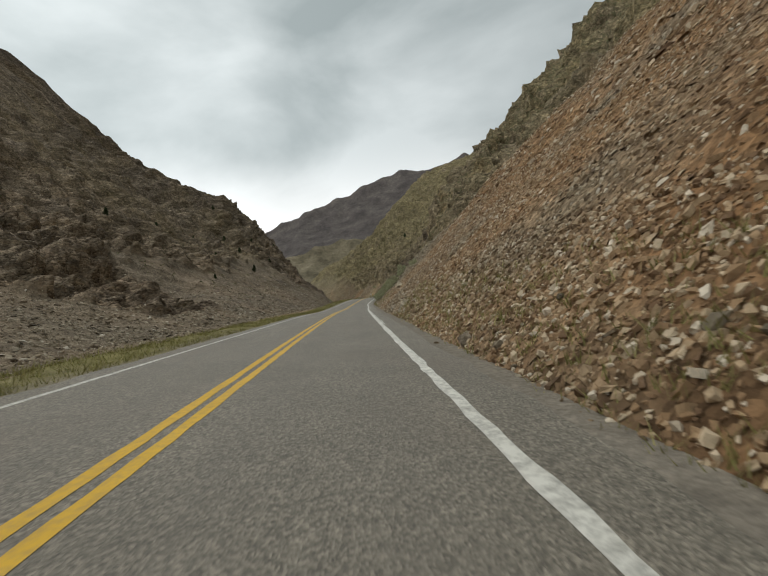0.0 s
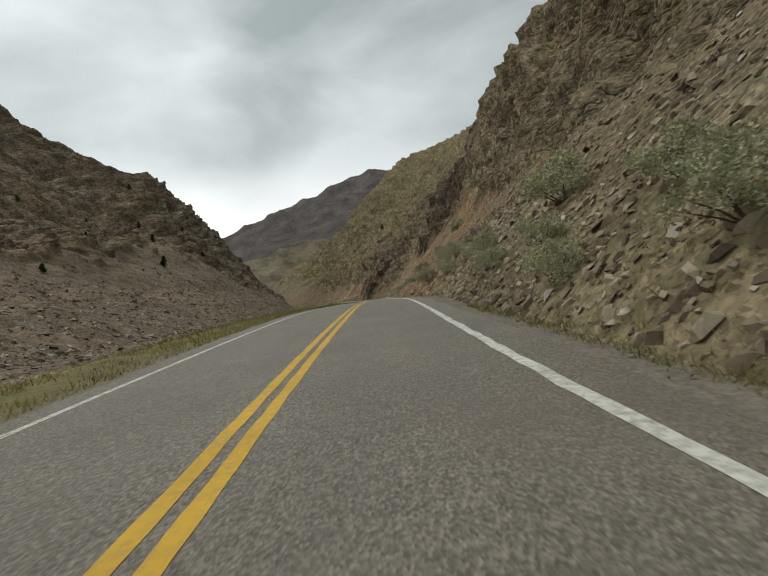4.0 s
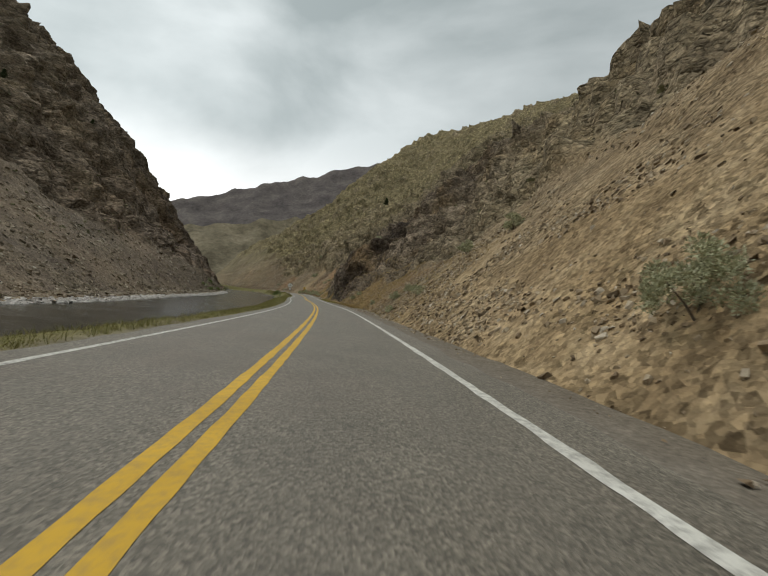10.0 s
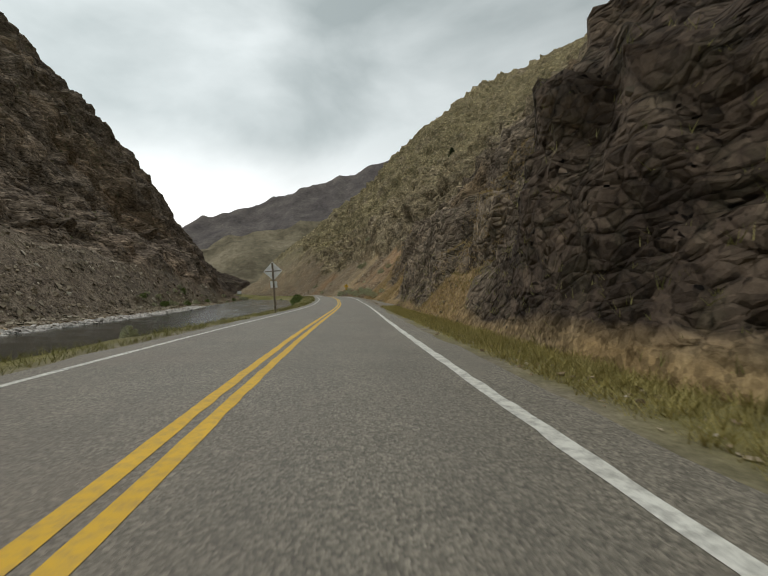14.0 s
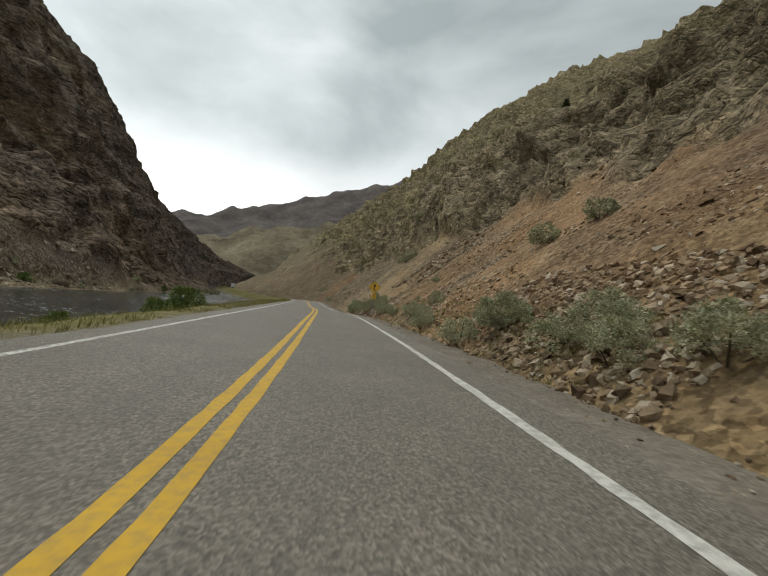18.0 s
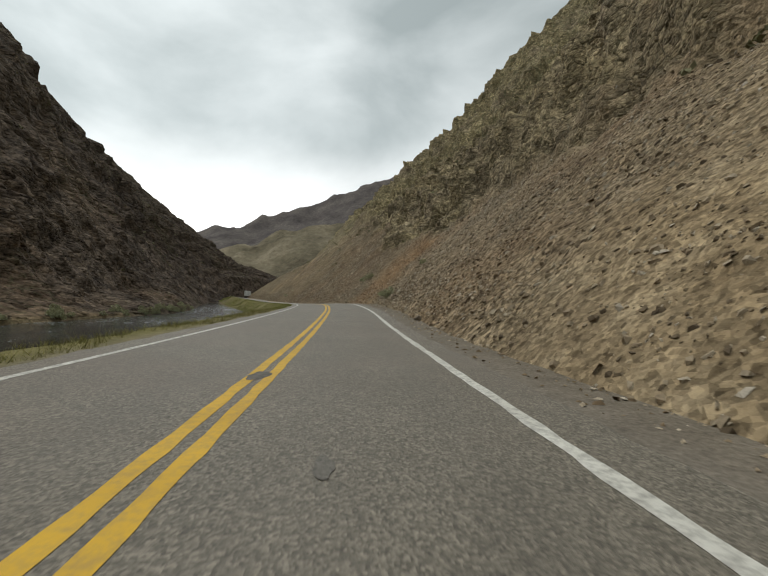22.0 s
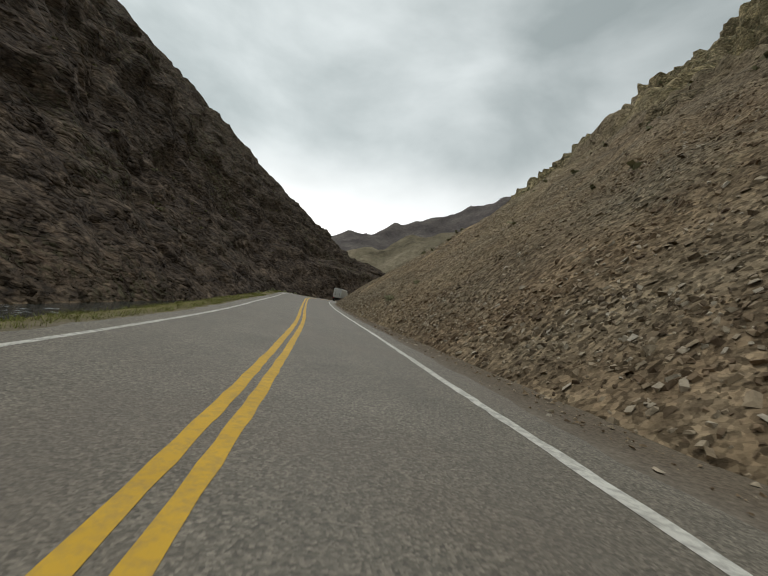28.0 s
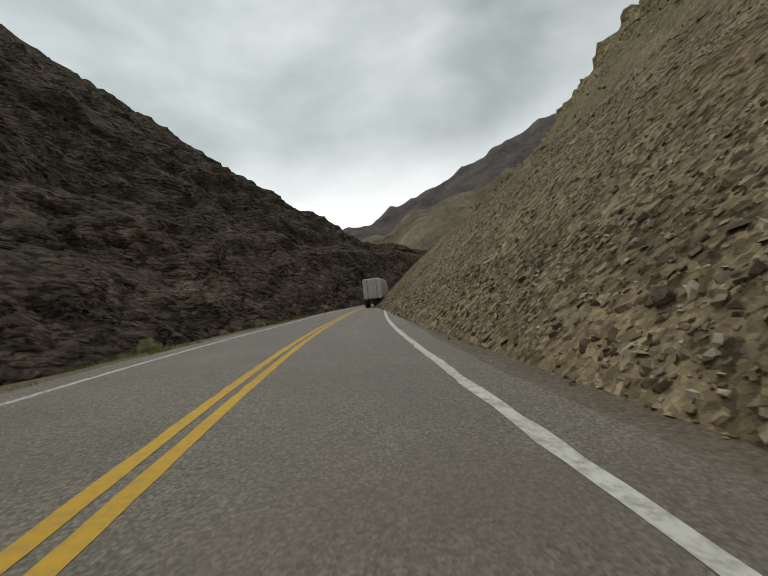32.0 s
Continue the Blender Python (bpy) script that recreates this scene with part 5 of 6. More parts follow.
def bush(seed, leaves, count, label, length=0.034):
    """A shrub one metre across: stems from one root, and a loose crown."""
    g = np.random.default_rng(seed)
    root = tagged(new("bush"), label, "bush", "roadside bushes")
    lobes = []
    for k in range(34):
        a, rr = g.uniform(0, 6.28), 0.40 * math.sqrt(g.random())
        top = 0.58 * math.sqrt(max(0.05, 1 - (rr / 0.46) ** 2))
        lobes.append((np.array([math.cos(a) * rr, math.sin(a) * rr, top * g.uniform(0.2, 1.08)]), g.uniform(0.08, 0.14)))
    for k in range(5):
        top = lobes[k * 2][0]
        bm = bmesh.new()
        ring = []
        for t, w in ((0, 0.018), (0.5, 0.013), (1.0, 0.006)):
            c = Vector((top[0] * t ** 1.3, top[1] * t ** 1.3, top[2] * t - 0.04 * (1 - t)))
            ring.append([bm.verts.new(c + Vector((w * math.cos(q * 2.094), w * math.sin(q * 2.094), 0))) for q in range(3)])
        for a, b in zip(ring, ring[1:]):
            for q in range(3):
                bm.faces.new((a[q], a[(q + 1) % 3], b[(q + 1) % 3], b[q]))
        part("stem", bm, WOOD, root)
    v, f = leaf_cloud(g, count, lobes, length, length * 0.34, 0.5)
    ob = new("foliage", mesh_from("foliage", v, f, leaves, False))
    ob.parent = root
    return root


SAGE_TEXT = "grey-green sagebrush rooted in the stony slope"
KINDS = [bush(k, SAGE, 4500, SAGE_TEXT, 0.031) for k in range(4)]
KINDS += [bush(10 + k, DRY, 3000, "brown half-dry brush rooted in the stony slope") for k in range(2)]
BIG = [bush(40 + k, SAGE, 14000, SAGE_TEXT, 0.027) for k in range(2)]
SMALL = [bush(30 + k, SAGE, 1700, SAGE_TEXT, 0.06) for k in range(3)]
WIL = [bush(20 + k, WILLOW, 3000, "leafy green shrub on the river bank", 0.05) for k in range(2)]
BUSHES_A = [(84, 8, 1.7), (79, 6.1, 1.9), (78, 6.3, 1.3), (87, 6.7, 2.1), (94, 11.6, 2.5), (96, 5.9, 1.6), (88, 10.9, 2.1), (112, 9.4, 3.2), (80, 9.1, 2.4), (76, 12.3, 1.7), (91, 6.1, 2.4), (92, 5.7, 1.3),
            (83, 7.6, 2.2), (86, 8.8, 2.5), (90, 7.8, 2.6), (93, 8.6, 2.4), (97, 7.4, 2.2), (99, 9.6, 2.4), (104, 8.4, 2.0), (109, 7.2, 1.8), (114, 6.8, 1.6), (128, 7.2, 1.9), (131, 8.4, 2.2), (138, 8.8, 2.3), (143, 9.6, 2.0), (77, 8.0, 2.0),
            (101, 7, 2.0), (106, 6.2, 1.6), (118, 7.5, 2.0), (125, 9, 2.2), (156, 8.9, 2.2), (150, 7.4, 2), (147, 7.9, 1.7), (153, 10.8, 1.9), (166, 7.5, 1.8), (156, 7.4, 1.4), (159, 15.1, 2.5), (135, 6.6, 1.9)]
BUSHES_B = [(187, 7, 1.6), (178, 7.4, 1.3), (182, 7.1, 1.1), (193, 7.1, 1.2), (201, 7.4, 0.6), (199, 6.5, 0.6), (200, 8.5, 0.6), (202, 7, 0.5), (223, 6.2, 1.8), (210, 8.1, 0.5), (228, 6.2, 1.6), (224, 7.4, 1.7),
            (234, 6.6, 1.1), (240, 6.3, 1.3), (250, 7.2, 1.8), (273, 13.7, 1.9), (280, 6.2, 0.8), (278, 8.1, 1.4), (288, 8.1, 1.2), (286, 9.1, 1.1), (280, 12.8, 1.9), (304, 8.0, 0.9), (330, 8.5, 1.3), (329, 9.6, 1.2), (346, 17.9, 1.5)]
BUSHES_C = [(424, 6.9, 1.6), (430, 6.6, 1.9), (423, 8.0, 1.2), (441, 7.3, 1.8), (442, 6.6, 1.5), (455, 6.1, 1.8), (448, 6, 1.8), (446, 6.9, 2.1), (440, 6.6, 1.5), (438, 7.1, 1.6), (434, 6.5, 1.0), (495, 6.6, 2.2),
            (474, 6.7, 1.9), (456, 13.1, 1.9), (453, 14.4, 1.8), (481, 7.9, 1.3), (468, 6.5, 1.2), (470, 10.5, 1.0), (461, 6.7, 1.6), (460, 8, 1.4), (473, 6.6, 1.6), (468, 8.5, 0.5), (529, 19.6, 2.6), (492, 6.1, 2.4), (487, 6.7, 1.6)]
BUSHES_D = [(484, 6.8, 2.6), (482, 7.4, 2.4), (480, 7.0, 2.0), (518, 18.4, 3.0), (499, 6.5, 1.3), (516, 19.4, 2.8), (541, 26.6, 2.8), (569, 7.4, 1.7), (575, 8, 1.3), (571, 12.8, 1.0), (603, 12.3, 1.9), (613, 31.4, 2.6), (606, 11.8, 1.5),
            (568, 7.7, 1.5), (668, 8.1, 0.9), (668, 10.5, 0.7), (671, 8.3, 0.5)]
r = random.Random(9)
used = set()


def plant(kind, p, size, tilt=0.1):
    m = Matrix.LocRotScale(p, Euler((r.uniform(-tilt, tilt), r.uniform(-tilt, tilt), r.uniform(0, 6.3))), None)
    if kind.name not in used:
        used.add(kind.name)
        kind.matrix_basis = m @ Matrix.Diagonal((size, size, size * 1.0, 1))
        return kind
    ob = copy_thing(kind, m)
    ob.matrix_basis = m @ Matrix.Diagonal((size, size, size * r.uniform(0.85, 1.1), 1))
    return ob


for s, lat, size in BUSHES_A + BUSHES_B + BUSHES_C + BUSHES_D:
    p, n = toe(s, max(0.2, lat - base_right(s)))
    kind = KINDS[r.choice((0, 1, 2, 3, 0, 1, 2, 3, 4, 5) if s < 300 else (0, 1, 2, 3))] if size > 1.25 and lat < 10 else SMALL[r.randrange(3)]
    kind = BIG[r.randrange(2)] if size > 2.0 and lat < 8.0 else kind
    plant(kind, p - Vector((0, 0, 0.05 * size)), size * 1.15)
for s, lat, size in ((464, -8.6, 3.2), (467, -10.0, 2.6), (461, -9.5, 2.4), (448, -8.2, 1.2), (435, -9.0, 1.3), (600, -9.5, 1.4), (680, -5.6, 0.7), (690, -5.4, 0.6), (698, -5.6, 0.9), (706, -5.5, 0.6), (716, -5.7, 0.9), (724, -5.6, 0.6), (732, -5.8, 1.0), (352, -7.2, 1.0), (360, -6.6, 0.8), (395, -8.5, 1.2)):
    p = on_road(s, lat)
    drop = float(bank_drop(s, lat))
    plant(WIL[0] if size > 1.1 else KINDS[r.randrange(4)], Vector(p) + Vector((0, 0, drop - 0.05)), size)
for k in range(90):
    s = r.choice((r.uniform(438, 480), r.uniform(440, 600), r.uniform(590, 650)))
    fi = np.clip(np.interp([s], LEFT_S, np.arange(len(LEFT_S))), 0, len(LEFT_S) - 1.01)
    p, n = on_grid(LEFT_GRID, fi, np.interp([r.uniform(-6.0, 1.5) + (2.0 if s < 480 else 0.0)], LEFT_U, np.arange(len(LEFT_U))))
    plant(WIL[k % 2] if r.random() < 0.3 and s < 560 else (SMALL[k % 3] if r.random() < 0.7 else KINDS[4 + k % 2]), Vector(p[0]) - Vector((0, 0, 0.1)), r.uniform(0.9, 2.2))

# ---- junipers on the slopes ----
def juniper(seed):
    g = np.random.default_rng(seed)
    root = tagged(new("juniper"), "dark dense juniper on the rocky slope", "tree", "junipers on the slopes")
    bm = bmesh.new()
    bmesh.ops.create_cone(bm, segments=7, radius1=0.06, radius2=0.02, depth=0.8, matrix=Matrix.Translation((0, 0, 0.36)))
    part("trunk", bm, WOOD, root)
    lobes = [(np.array([g.uniform(-1, 1) * 0.26 * (1 - z) ** 0.8, g.uniform(-1, 1) * 0.26 * (1 - z) ** 0.8, z]), 0.2 * (1 - z) ** 0.6 + 0.05) for z in np.linspace(0.12, 0.95, 20)]
    v, f = leaf_cloud(g, 2200, lobes, 0.09, 0.02, 0.5)
    ob = new("crown", mesh_from("crown", v, f, JUNIPER, False))
    ob.parent = root
    return root


JUN = [juniper(3), juniper(4)]
JUN_AT = [("right", 558, 72, 5.5), ("right", 610, 60, 3), ("right", 300, 75, 3), ("right", 250, 60, 3), ("right", 120, 50, 2.5), ("right", 640, 70, 3)]
JUN_AT += [("left", 200 + 17 * k, 40 + (k * 37) % 90, 2.2 + (k % 3)) for k in range(17)]
for k, (side, s, u, size) in enumerate(JUN_AT):
    g, gs_, gu = (RIGHT_GRID, RIGHT_S, RIGHT_U) if side == "right" else (LEFT_GRID, LEFT_S, LEFT_U)
    p, n = on_grid(g, np.interp([s], gs_, np.arange(len(gs_))), np.interp([u], gu, np.arange(len(gu))))
    plant(JUN[k % 2], Vector(p[0]) - Vector((0, 0, 0.15)), size, 0.05)


# ---- grass on the verges, low scrub on the slopes ----
def tufts(name, label, parent, pts, material, blades, lo, hi, seed, lean=0.35):
    g = np.random.default_rng(seed)
    n = len(pts)
    p = np.repeat(pts, blades, 0) + g.normal(0, 0.07, (n * blades, 3)) * np.array([1, 1, 0])
    h = np.repeat(g.uniform(lo, hi, n), blades) * g.uniform(0.6, 1.2, n * blades)
    d = g.normal(0, lean, (n * blades, 3))
    d[:, 2] = 1
    a = g.uniform(0, 6.28, n * blades)
    w = np.stack((np.cos(a), np.sin(a), a * 0), 1) * (0.008 + 0.012 * h)[:, None]
    tip = p + d * h[:, None]
    v = np.stack((p - w, p + w, tip), 1).reshape(-1, 3)
    me = mesh_from(name, v, np.arange(len(v)).reshape(-1, 3), material, False)
    ob = new(name, me)
    ob.parent = parent
    return tagged(ob, label, "" if parent else "grass", kind="stuff")


g = np.random.default_rng(21)
s_ = g.uniform(-10, 760, 72000)
l_ = -(4.55 + 6.0 * g.random(72000) ** 1.3)
keep = vnoise(np.stack((s_ / 3, l_ / 2, l_ * 0), 1), 141) > np.interp(s_, (680, 712), (0.26, 0.55))
s_, l_ = s_[keep], l_[keep]
gp = on_road(s_, l_)
gp[:, 2] += bank_drop(s_, l_) - 0.05
tufts("grass", "yellow-green grass on the river-side verge", None, gp[s_ < 560], GRASS, 4, 0.10, 0.34, 22, 0.5)
tufts("grass", "short fresh green grass on the river-side verge", None, gp[s_ >= 560], LUSH, 7, 0.07, 0.24, 26, 0.5)


def on_right(g, n, spans, u0, u1):
    k = g.integers(0, len(spans), n)
    sp = np.array(spans)[k]
    s = g.uniform(sp[:, 0], sp[:, 1])
    u = u0 + (u1 - u0) * g.random(n)
    fi = np.clip(np.interp(s, RIGHT_S, np.arange(len(RIGHT_S))), 0, len(RIGHT_S) - 1.01)
    fj = np.clip(np.interp(u, RIGHT_U, np.arange(len(RIGHT_U))), 0, len(RIGHT_U) - 1.01)
    return on_grid(RIGHT_GRID, fi, fj)[0]


tufts("dry_grass", "golden dry grass at the foot of the cliff", None, on_right(g, 24000, [(272, 344), (300, 340), (306, 334), (364, 376), (409, 420), (424, 434)], -0.4, 8.0), STRAW, 5, 0.08, 0.26, 23, 0.6)
tufts("dry_grass", "thin dry grass along the right shoulder", None, on_right(g, 3500, [(60, 130), (336, 395), (440, 470), (0, 30)], 0, 2.5), GRASS, 5, 0.10, 0.32, 24, 0.5)


es_ = g.uniform(70, 112, 4200)
tufts("grass", "yellow-green grass on the stony right shoulder", None, on_road(es_, g.uniform(4.9, 6.4, 4200), -0.06), GRASS, 6, 0.06, 0.22, 28, 0.55)
cs_ = g.uniform(314, 392, 12000)
cl_ = g.uniform(4.9, 7.5, 12000)
cl_ = np.maximum(cl_, np.interp(cs_, (336, 344), (6.6, 4.9)))
cg_ = on_road(cs_, cl_, -0.08)
tufts("dry_grass", "golden dry grass beside the gravel pull-out", None, cg_[cs_ < 338], STRAW, 6, 0.14, 0.4, 27, 0.5)
tufts("dry_grass", "yellow-green grass along the foot of the cliff", None, cg_[cs_ >= 338], GOLDEN, 8, 0.08, 0.3, 25, 0.55)


def scrub(name, label, grid, ss, uu, spans, u0, u1, count, seed):
    """Low sage clumps far up a slope, each a handful of leaves."""
    g = np.random.default_rng(seed)
    k = g.integers(0, len(spans), count)
    sp = np.array(spans)[k]
    s = g.uniform(sp[:, 0], sp[:, 1])
    u = u0 + (u1 - u0) * g.random(count)
    p, n = on_grid(grid, np.clip(np.interp(s, ss, np.arange(len(ss))), 0, len(ss) - 1.01), np.clip(np.interp(u, uu, np.arange(len(uu))), 0, len(uu) - 1.01))
    ok = (vnoise(p / 14.0, 151) > 0.45)
    p = p[ok]
    m, b = len(p), 9
    size = np.repeat(g.uniform(0.3, 0.85, m), b)
    d = g.normal(0, 0.55, (m * b, 3))
    d[:, 2] = np.abs(d[:, 2]) * 0.8 + 0.15
    c = np.repeat(p, b, 0) + d * size[:, None] * 0.6
    e = g.normal(0, 1, (m * b, 3))
    f = np.cross(e, g.normal(0, 1, (m * b, 3)))
    e *= (size * 0.42 / np.linalg.norm(e, axis=1))[:, None]
    f *= (size * 0.30 / np.linalg.norm(f, axis=1))[:, None]
    v = np.stack((c - e, c + f, c + e, c - f), 1).reshape(-1, 3)
    return tagged(new(name, mesh_from(name, v, np.arange(len(v)).reshape(-1, 4), DULL, False)), label, "scrub", kind="stuff")


scrub("scrub", "scattered low sage on the upper slopes", RIGHT_GRID, RIGHT_S, RIGHT_U, [(0, 900), (60, 330), (420, 800)], 14, 190, 2600, 31)
scrub("scrub", "sparse low sage on the far canyon wall", LEFT_GRID, LEFT_S, LEFT_U, [(150, 900)], 14, 170, 3500, 32)

# ---- road signs ----
SIGN_YELLOW = make_plain("yellow_sign_sheeting", (0.72, 0.42, 0.02), 0.45, 0.5, 0.0, 3.0, 0.08)
SIGN_BLACK = make_plain("black_sign_print", (0.015, 0.014, 0.013), 0.5, 0.4)
SIGN_BACK = make_plain("bare_aluminium", (0.82, 0.82, 0.8), 0.5, 0.5, 0.0, 3.0, 0.08)
POST_WOOD = make_plain("weathered_post_wood", (0.20, 0.16, 0.12), 0.9, 0.1, 0.0, 9.0, 0.3)
POST_STEEL = make_plain("galvanised_steel", (0.35, 0.35, 0.34), 0.6, 0.4, 0.5, 6.0, 0.2)


def slab_bm(w, h, t, corner=0.04):
    """A plate in the xz plane with rounded corners, facing -y."""
    bm = bmesh.new()
    pts = []
    for cx, cz, a0 in ((w / 2 - corner, h / 2 - corner, 0), (-w / 2 + corner, h / 2 - corner, 90), (-w / 2 + corner, -h / 2 + corner, 180), (w / 2 - corner, -h / 2 + corner, 270)):
        for k in range(4):
            a = radians(a0 + 30 * k)
            pts.append((cx + corner * math.cos(a), cz + corner * math.sin(a)))
    f = bm.faces.new([bm.verts.new((x, -t / 2, z)) for x, z in pts])
    e = bmesh.ops.extrude_face_region(bm, geom=[f])
    bmesh.ops.translate(bm, vec=(0, t, 0), verts=[v for v in e["geom"] if isinstance(v, bmesh.types.BMVert)])
    bmesh.ops.recalc_face_normals(bm, faces=bm.faces)
    return bm


def box_bm(x0, x1, y0, y1, z0, z1):
    bm = bmesh.new()
    bmesh.ops.create_cube(bm, size=1, matrix=Matrix.Translation(((x0 + x1) / 2, (y0 + y1) / 2, (z0 + z1) / 2)) @ Matrix.Diagonal((x1 - x0, y1 - y0, z1 - z0, 1)))
    bmesh.ops.bevel(bm, geom=bm.edges[:], offset=min(x1 - x0, y1 - y0, z1 - z0) * 0.08, segments=1, affect="EDGES")
    return bm


def ribbon_bm(path, width, y):
    """A flat band along a path in the xz plane."""
    bm = bmesh.new()
    vs = []
    for k, (x, z) in enumerate(path):
        a, b = Vector(path[max(0, k - 1)]), Vector(path[min(len(path) - 1, k + 1)])
        d = (b - a).normalized()
        vs.append((bm.verts.new((x - d.y * width / 2, y, z + d.x * width / 2)), bm.verts.new((x + d.y * width / 2, y, z - d.x * width / 2))))
    for (a, b), (c, d) in zip(vs, vs[1:]):
        bm.faces.new((a, b, d, c))
    return bm


def text_mesh(words, size, x, z, y, material, parent, name):
    cu = bpy.data.curves.new(name, "FONT")
    cu.body, cu.size, cu.align_x, cu.extrude, cu.offset = words, size, "CENTER", 0.001, 0.012 * size
    tmp = bpy.data.objects.new(name, cu)
    me = bpy.data.meshes.new_from_object(tmp)
    bpy.data.objects.remove(tmp)
    me.transform(Matrix.Translation((x, y, z)) @ Matrix.Rotation(radians(90), 4, "X"))
    me.materials.clear()
    me.materials.append(material)
    ob = new(name, me)
    ob.parent = parent
    return ob


def warning_sign():
    root = tagged(new("road_sign"), "yellow diamond winding-road warning sign with speed plate on a post", "road sign")
    side = 0.98
    panel = slab_bm(side, side, 0.006, 0.05)
    bmesh.ops.rotate(panel, cent=(0, 0, 0), matrix=Matrix.Rotation(radians(45), 3, "Y"), verts=panel.verts)
    bmesh.ops.translate(panel, vec=(0, -0.05, 3.3), verts=panel.verts)
    pan = part("panel", panel, SIGN_YELLOW, root, "yellow diamond panel")
    for a in range(4):
        edge = box_bm(-side / 2 + 0.06, side / 2 - 0.06, -0.0008, 0.0008, side / 2 - 0.035, side / 2 - 0.02)
        bmesh.ops.rotate(edge, cent=(0, 0, 0), matrix=Matrix.Rotation(radians(45 + 90 * a), 3, "Y"), verts=edge.verts)
        bmesh.ops.translate(edge, vec=(0, -0.0545, 3.3), verts=edge.verts)
        part("border", edge, SIGN_BLACK, pan)
    path = [(0.09 * math.sin(k / 24 * 2 * math.pi * 1.2 + 0.5) * min(1, (26 - k) / 8), 3.3 - 0.43 + 0.56 * k / 24) for k in range(25)]
    part("arrow_shaft", ribbon_bm(path, 0.10, -0.0555), SIGN_BLACK, pan)
    bm = bmesh.new()
    bm.faces.new([bm.verts.new((x, -0.0557, z)) for x, z in ((-0.15, 3.40), (0.15, 3.40), (0.0, 3.72))])
    part("arrow_head", bm, SIGN_BLACK, pan)
    plate = slab_bm(0.52, 0.56, 0.006, 0.03)
    bmesh.ops.translate(plate, vec=(0, -0.05, 2.30), verts=plate.verts)
    pl = part("speed_plate", plate, SIGN_YELLOW, root, "yellow speed plate")
    text_mesh("35", 0.33, 0, 2.31, -0.0555, SIGN_BLACK, pl, "number")
    text_mesh("M.P.H.", 0.12, 0, 2.12, -0.0555, SIGN_BLACK, pl, "unit")
    part("post", box_bm(-0.045, 0.045, -0.045, 0.045, -0.4, 3.75), POST_STEEL, root, "grey steel post")
    return root


def back_sign():
    """The back of the same kind of sign, for the other direction."""
    root = tagged(new("road_sign"), "bare metal back of a diamond warning sign on a wooden post", "road sign")
    panel = slab_bm(0.92, 0.92, 0.006, 0.05)
    bmesh.ops.rotate(panel, cent=(0, 0, 0), matrix=Matrix.Rotation(radians(45), 3, "Y"), verts=panel.verts)
    bmesh.ops.translate(panel, vec=(0, 0.06, 2.85), verts=panel.verts)
    part("panel", panel, SIGN_BACK, root, "bare aluminium diamond panel")
    part("brace", box_bm(-0.55, 0.55, 0.03, 0.055, 2.82, 2.88), POST_WOOD, root)
    plate = slab_bm(0.46, 0.46, 0.006, 0.03)
    bmesh.ops.translate(plate, vec=(0, 0.06, 1.93), verts=plate.verts)
    part("speed_plate", plate, SIGN_BACK, root, "bare aluminium plate")
    part("post", box_bm(-0.055, 0.055, -0.05, 0.05, -0.5, 3.42), POST_WOOD, root, "weathered wooden post")
    return root


def heading(s):
    return float(np.interp(s, LINE_S, HEAD))


ys = warning_sign()
yp = on_road(479.5, 6.3)
ys.matrix_basis = Matrix.LocRotScale(Vector(yp), Euler((0, radians(-2), heading(479.5) - 0.12)), None)
bs = back_sign()
bp = on_road(380.0, -4.75)
bs.matrix_basis = Matrix.LocRotScale(Vector(bp) - Vector((0, 0, 0.05)), Euler((0, radians(-4), heading(380.0))), (1.22, 1.22, 1.22))

# ---- lorry far ahead ----
LORRY_WHITE = make_plain("white_lorry_panel", (0.66, 0.67, 0.66), 0.5, 0.4, 0.0, 1.5, 0.12)
LORRY_DARK = make_plain("dark_chassis_steel", (0.03, 0.03, 0.032), 0.6, 0.3)
RUBBER = make_plain("tyre_rubber", (0.02, 0.02, 0.02), 0.85, 0.2)
RED_LENS = make_plain("red_lamp_lens", (0.45, 0.02, 0.015), 0.3, 0.5)


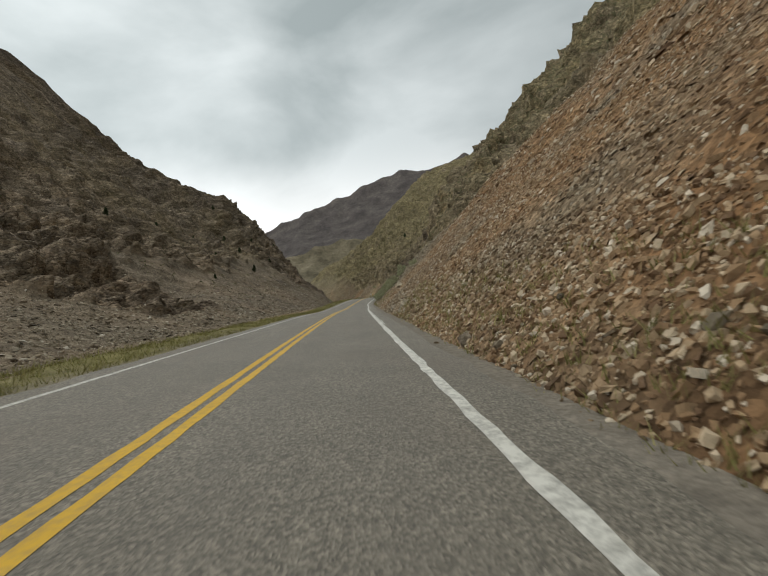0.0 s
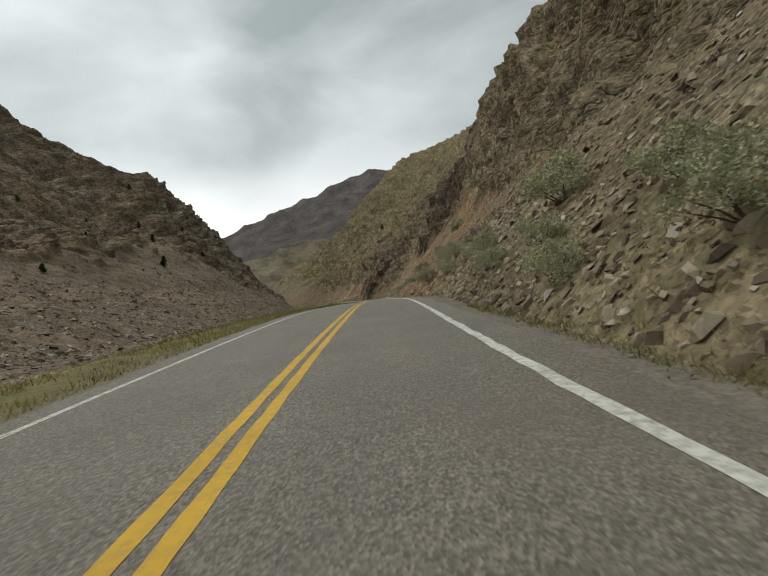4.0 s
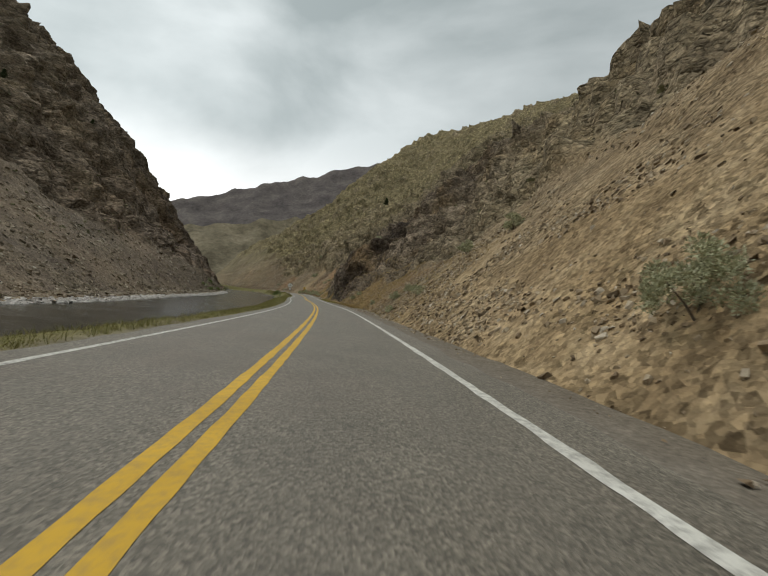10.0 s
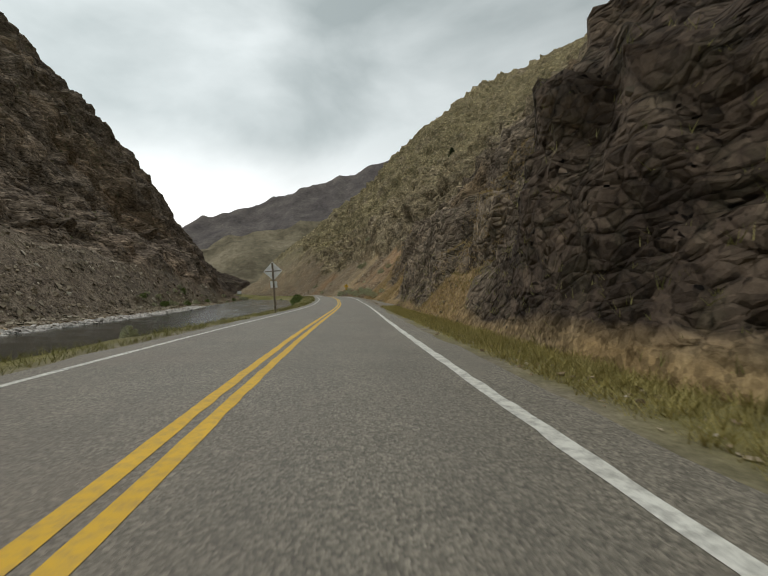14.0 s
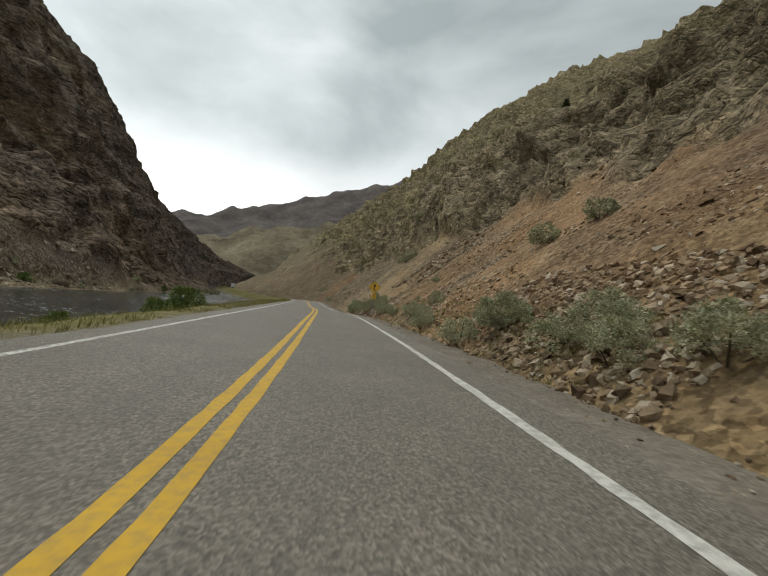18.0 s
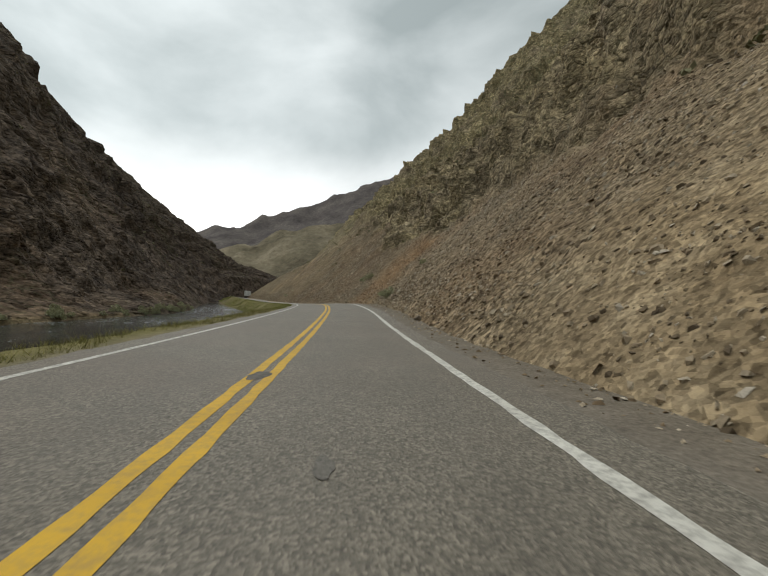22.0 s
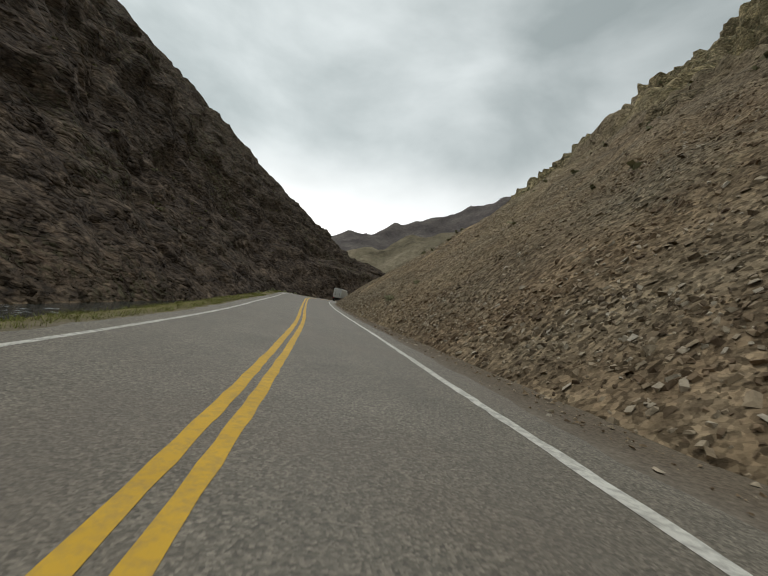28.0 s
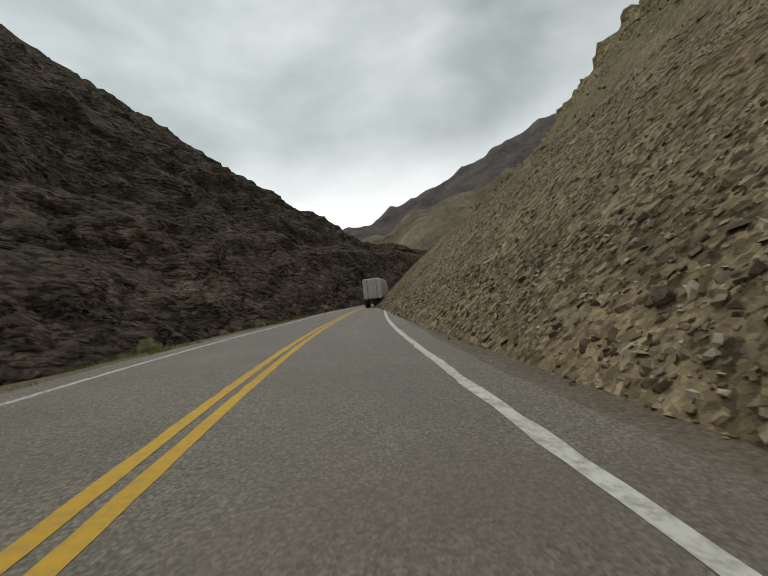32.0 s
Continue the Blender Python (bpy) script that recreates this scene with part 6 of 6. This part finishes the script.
def lorry():
    root = tagged(new("lorry"), "white box trailer lorry standing on the asphalt road", "lorry")
    part("box_body", box_bm(-1.28, 1.28, 0.0, 12.5, 1.2, 4.0), LORRY_WHITE, root, "white ribbed trailer box")
    for x in (-0.64, 0.64):
        d = part("rear_door", box_bm(x - 0.6, x + 0.6, -0.05, -0.002, 1.28, 3.9), LORRY_WHITE, root, "white rear door")
        part("lock_rod", box_bm(x - 0.03, x + 0.03, -0.09, -0.05, 1.3, 3.88), LORRY_DARK, d)
    for k in range(16):
        for x in (-1.3, 1.3):
            part("side_rib", box_bm(x - 0.015, x + 0.015, 0.4 + k * 0.78, 0.46 + k * 0.78, 1.3, 3.9), LORRY_WHITE, root)
    part("chassis", box_bm(-0.5, 0.5, 0.2, 16.0, 0.75, 1.18), LORRY_DARK, root)
    part("bumper", box_bm(-1.2, 1.2, -0.02, 0.12, 0.5, 0.68), LORRY_DARK, root, "dark rear bumper bar")
    for x in (-1.0, 1.0):
        part("tail_lamp", box_bm(x - 0.14, x + 0.14, -0.04, 0.0, 1.02, 1.16), RED_LENS, root, "red tail lamp")
    part("cab", box_bm(-1.2, 1.2, 13.2, 15.9, 0.9, 3.4), LORRY_WHITE, root, "white driver's cab")
    for x in (-1.0, 1.0):
        for y in (1.2, 2.5, 12.9, 15.4):
            bm = bmesh.new()
            bmesh.ops.create_cone(bm, cap_ends=True, segments=20, radius1=0.5, radius2=0.5, depth=0.5, matrix=Matrix.Translation((x, y, 0.5)) @ Matrix.Rotation(radians(90), 4, "Y"))
            wheel = part("wheel", bm, RUBBER, root, "black tyre")
            bm = bmesh.new()
            bmesh.ops.create_cone(bm, cap_ends=True, segments=14, radius1=0.27, radius2=0.24, depth=0.52, matrix=Matrix.Translation((x, y, 0.5)) @ Matrix.Rotation(radians(90), 4, "Y"))
            part("rim", bm, POST_STEEL, wheel)
    return root


lo = lorry()
lp = on_road(760, 1.7)
lo.matrix_basis = Matrix.LocRotScale(Vector(lp), Euler((0, radians(float(np.interp(760, LINE_S, LINE[:, 3]))), heading(760))), None)

# ---- marks on the road ----
TAR = make_plain("dark_tar_stain", (0.115, 0.105, 0.09), 0.75, 0.3, 0.0, 12.0, 0.4)


SMUDGE = make_plain("faint_oil_smudge", (0.135, 0.124, 0.106), 0.7, 0.4, 0.0, 30.0, 0.5)


def stain(name, label, s, lat, length, width, seed, material=TAR):
    """An uneven dark patch lying on the asphalt."""
    rr = random.Random(seed)
    n = 26
    k = [rr.uniform(0.6, 1.15) for _ in range(n)]
    k = [(k[i - 1] + 2 * k[i] + k[(i + 1) % n]) / 4 for i in range(n)]
    pts = [on_road(s + math.sin(6.283 * i / n) * length / 2 * k[i], lat + math.cos(6.283 * i / n) * width / 2 * k[i], 0.009) for i in range(n)]
    bm = bmesh.new()
    bm.faces.new([bm.verts.new(p) for p in pts])
    me = bpy.data.meshes.new(name)
    bm.to_mesh(me)
    bm.free()
    me.materials.append(material)
    return tagged(new(name, me), label, "stain", kind="structure")


stain("tar_stain", "dark tar stain on the asphalt", 327.3, 2.6, 0.9, 0.32, 1)
stain("tar_stain", "dark tar stain on the asphalt", 327.6, 2.95, 0.4, 0.2, 2)
for k in range(4):
    stain("tar_stain", "thin dark tar smear across the far lane", 331.6 + 0.85 * k, -1.5 + 0.2 * (k % 2), 0.22, 2.0 - 0.3 * k, 5 + k)
stain("tar_stain", "round dark tar patch on the centre line", 523.2, -0.05, 0.9, 0.42, 11)
stain("tar_stain", "dark oil stain on the asphalt", 519.2, 1.25, 0.6, 0.2, 12, SMUDGE)
stain("tar_stain", "thin tar smear across the centre line", 301.3, 0.15, 0.16, 0.55, 13)
stain("tar_stain", "dark tar stain on the asphalt", 693.5, 1.9, 1.6, 0.4, 14)
stain("tar_stain", "faint dark smear on the asphalt", 678.3, 1.1, 0.5, 0.7, 15)
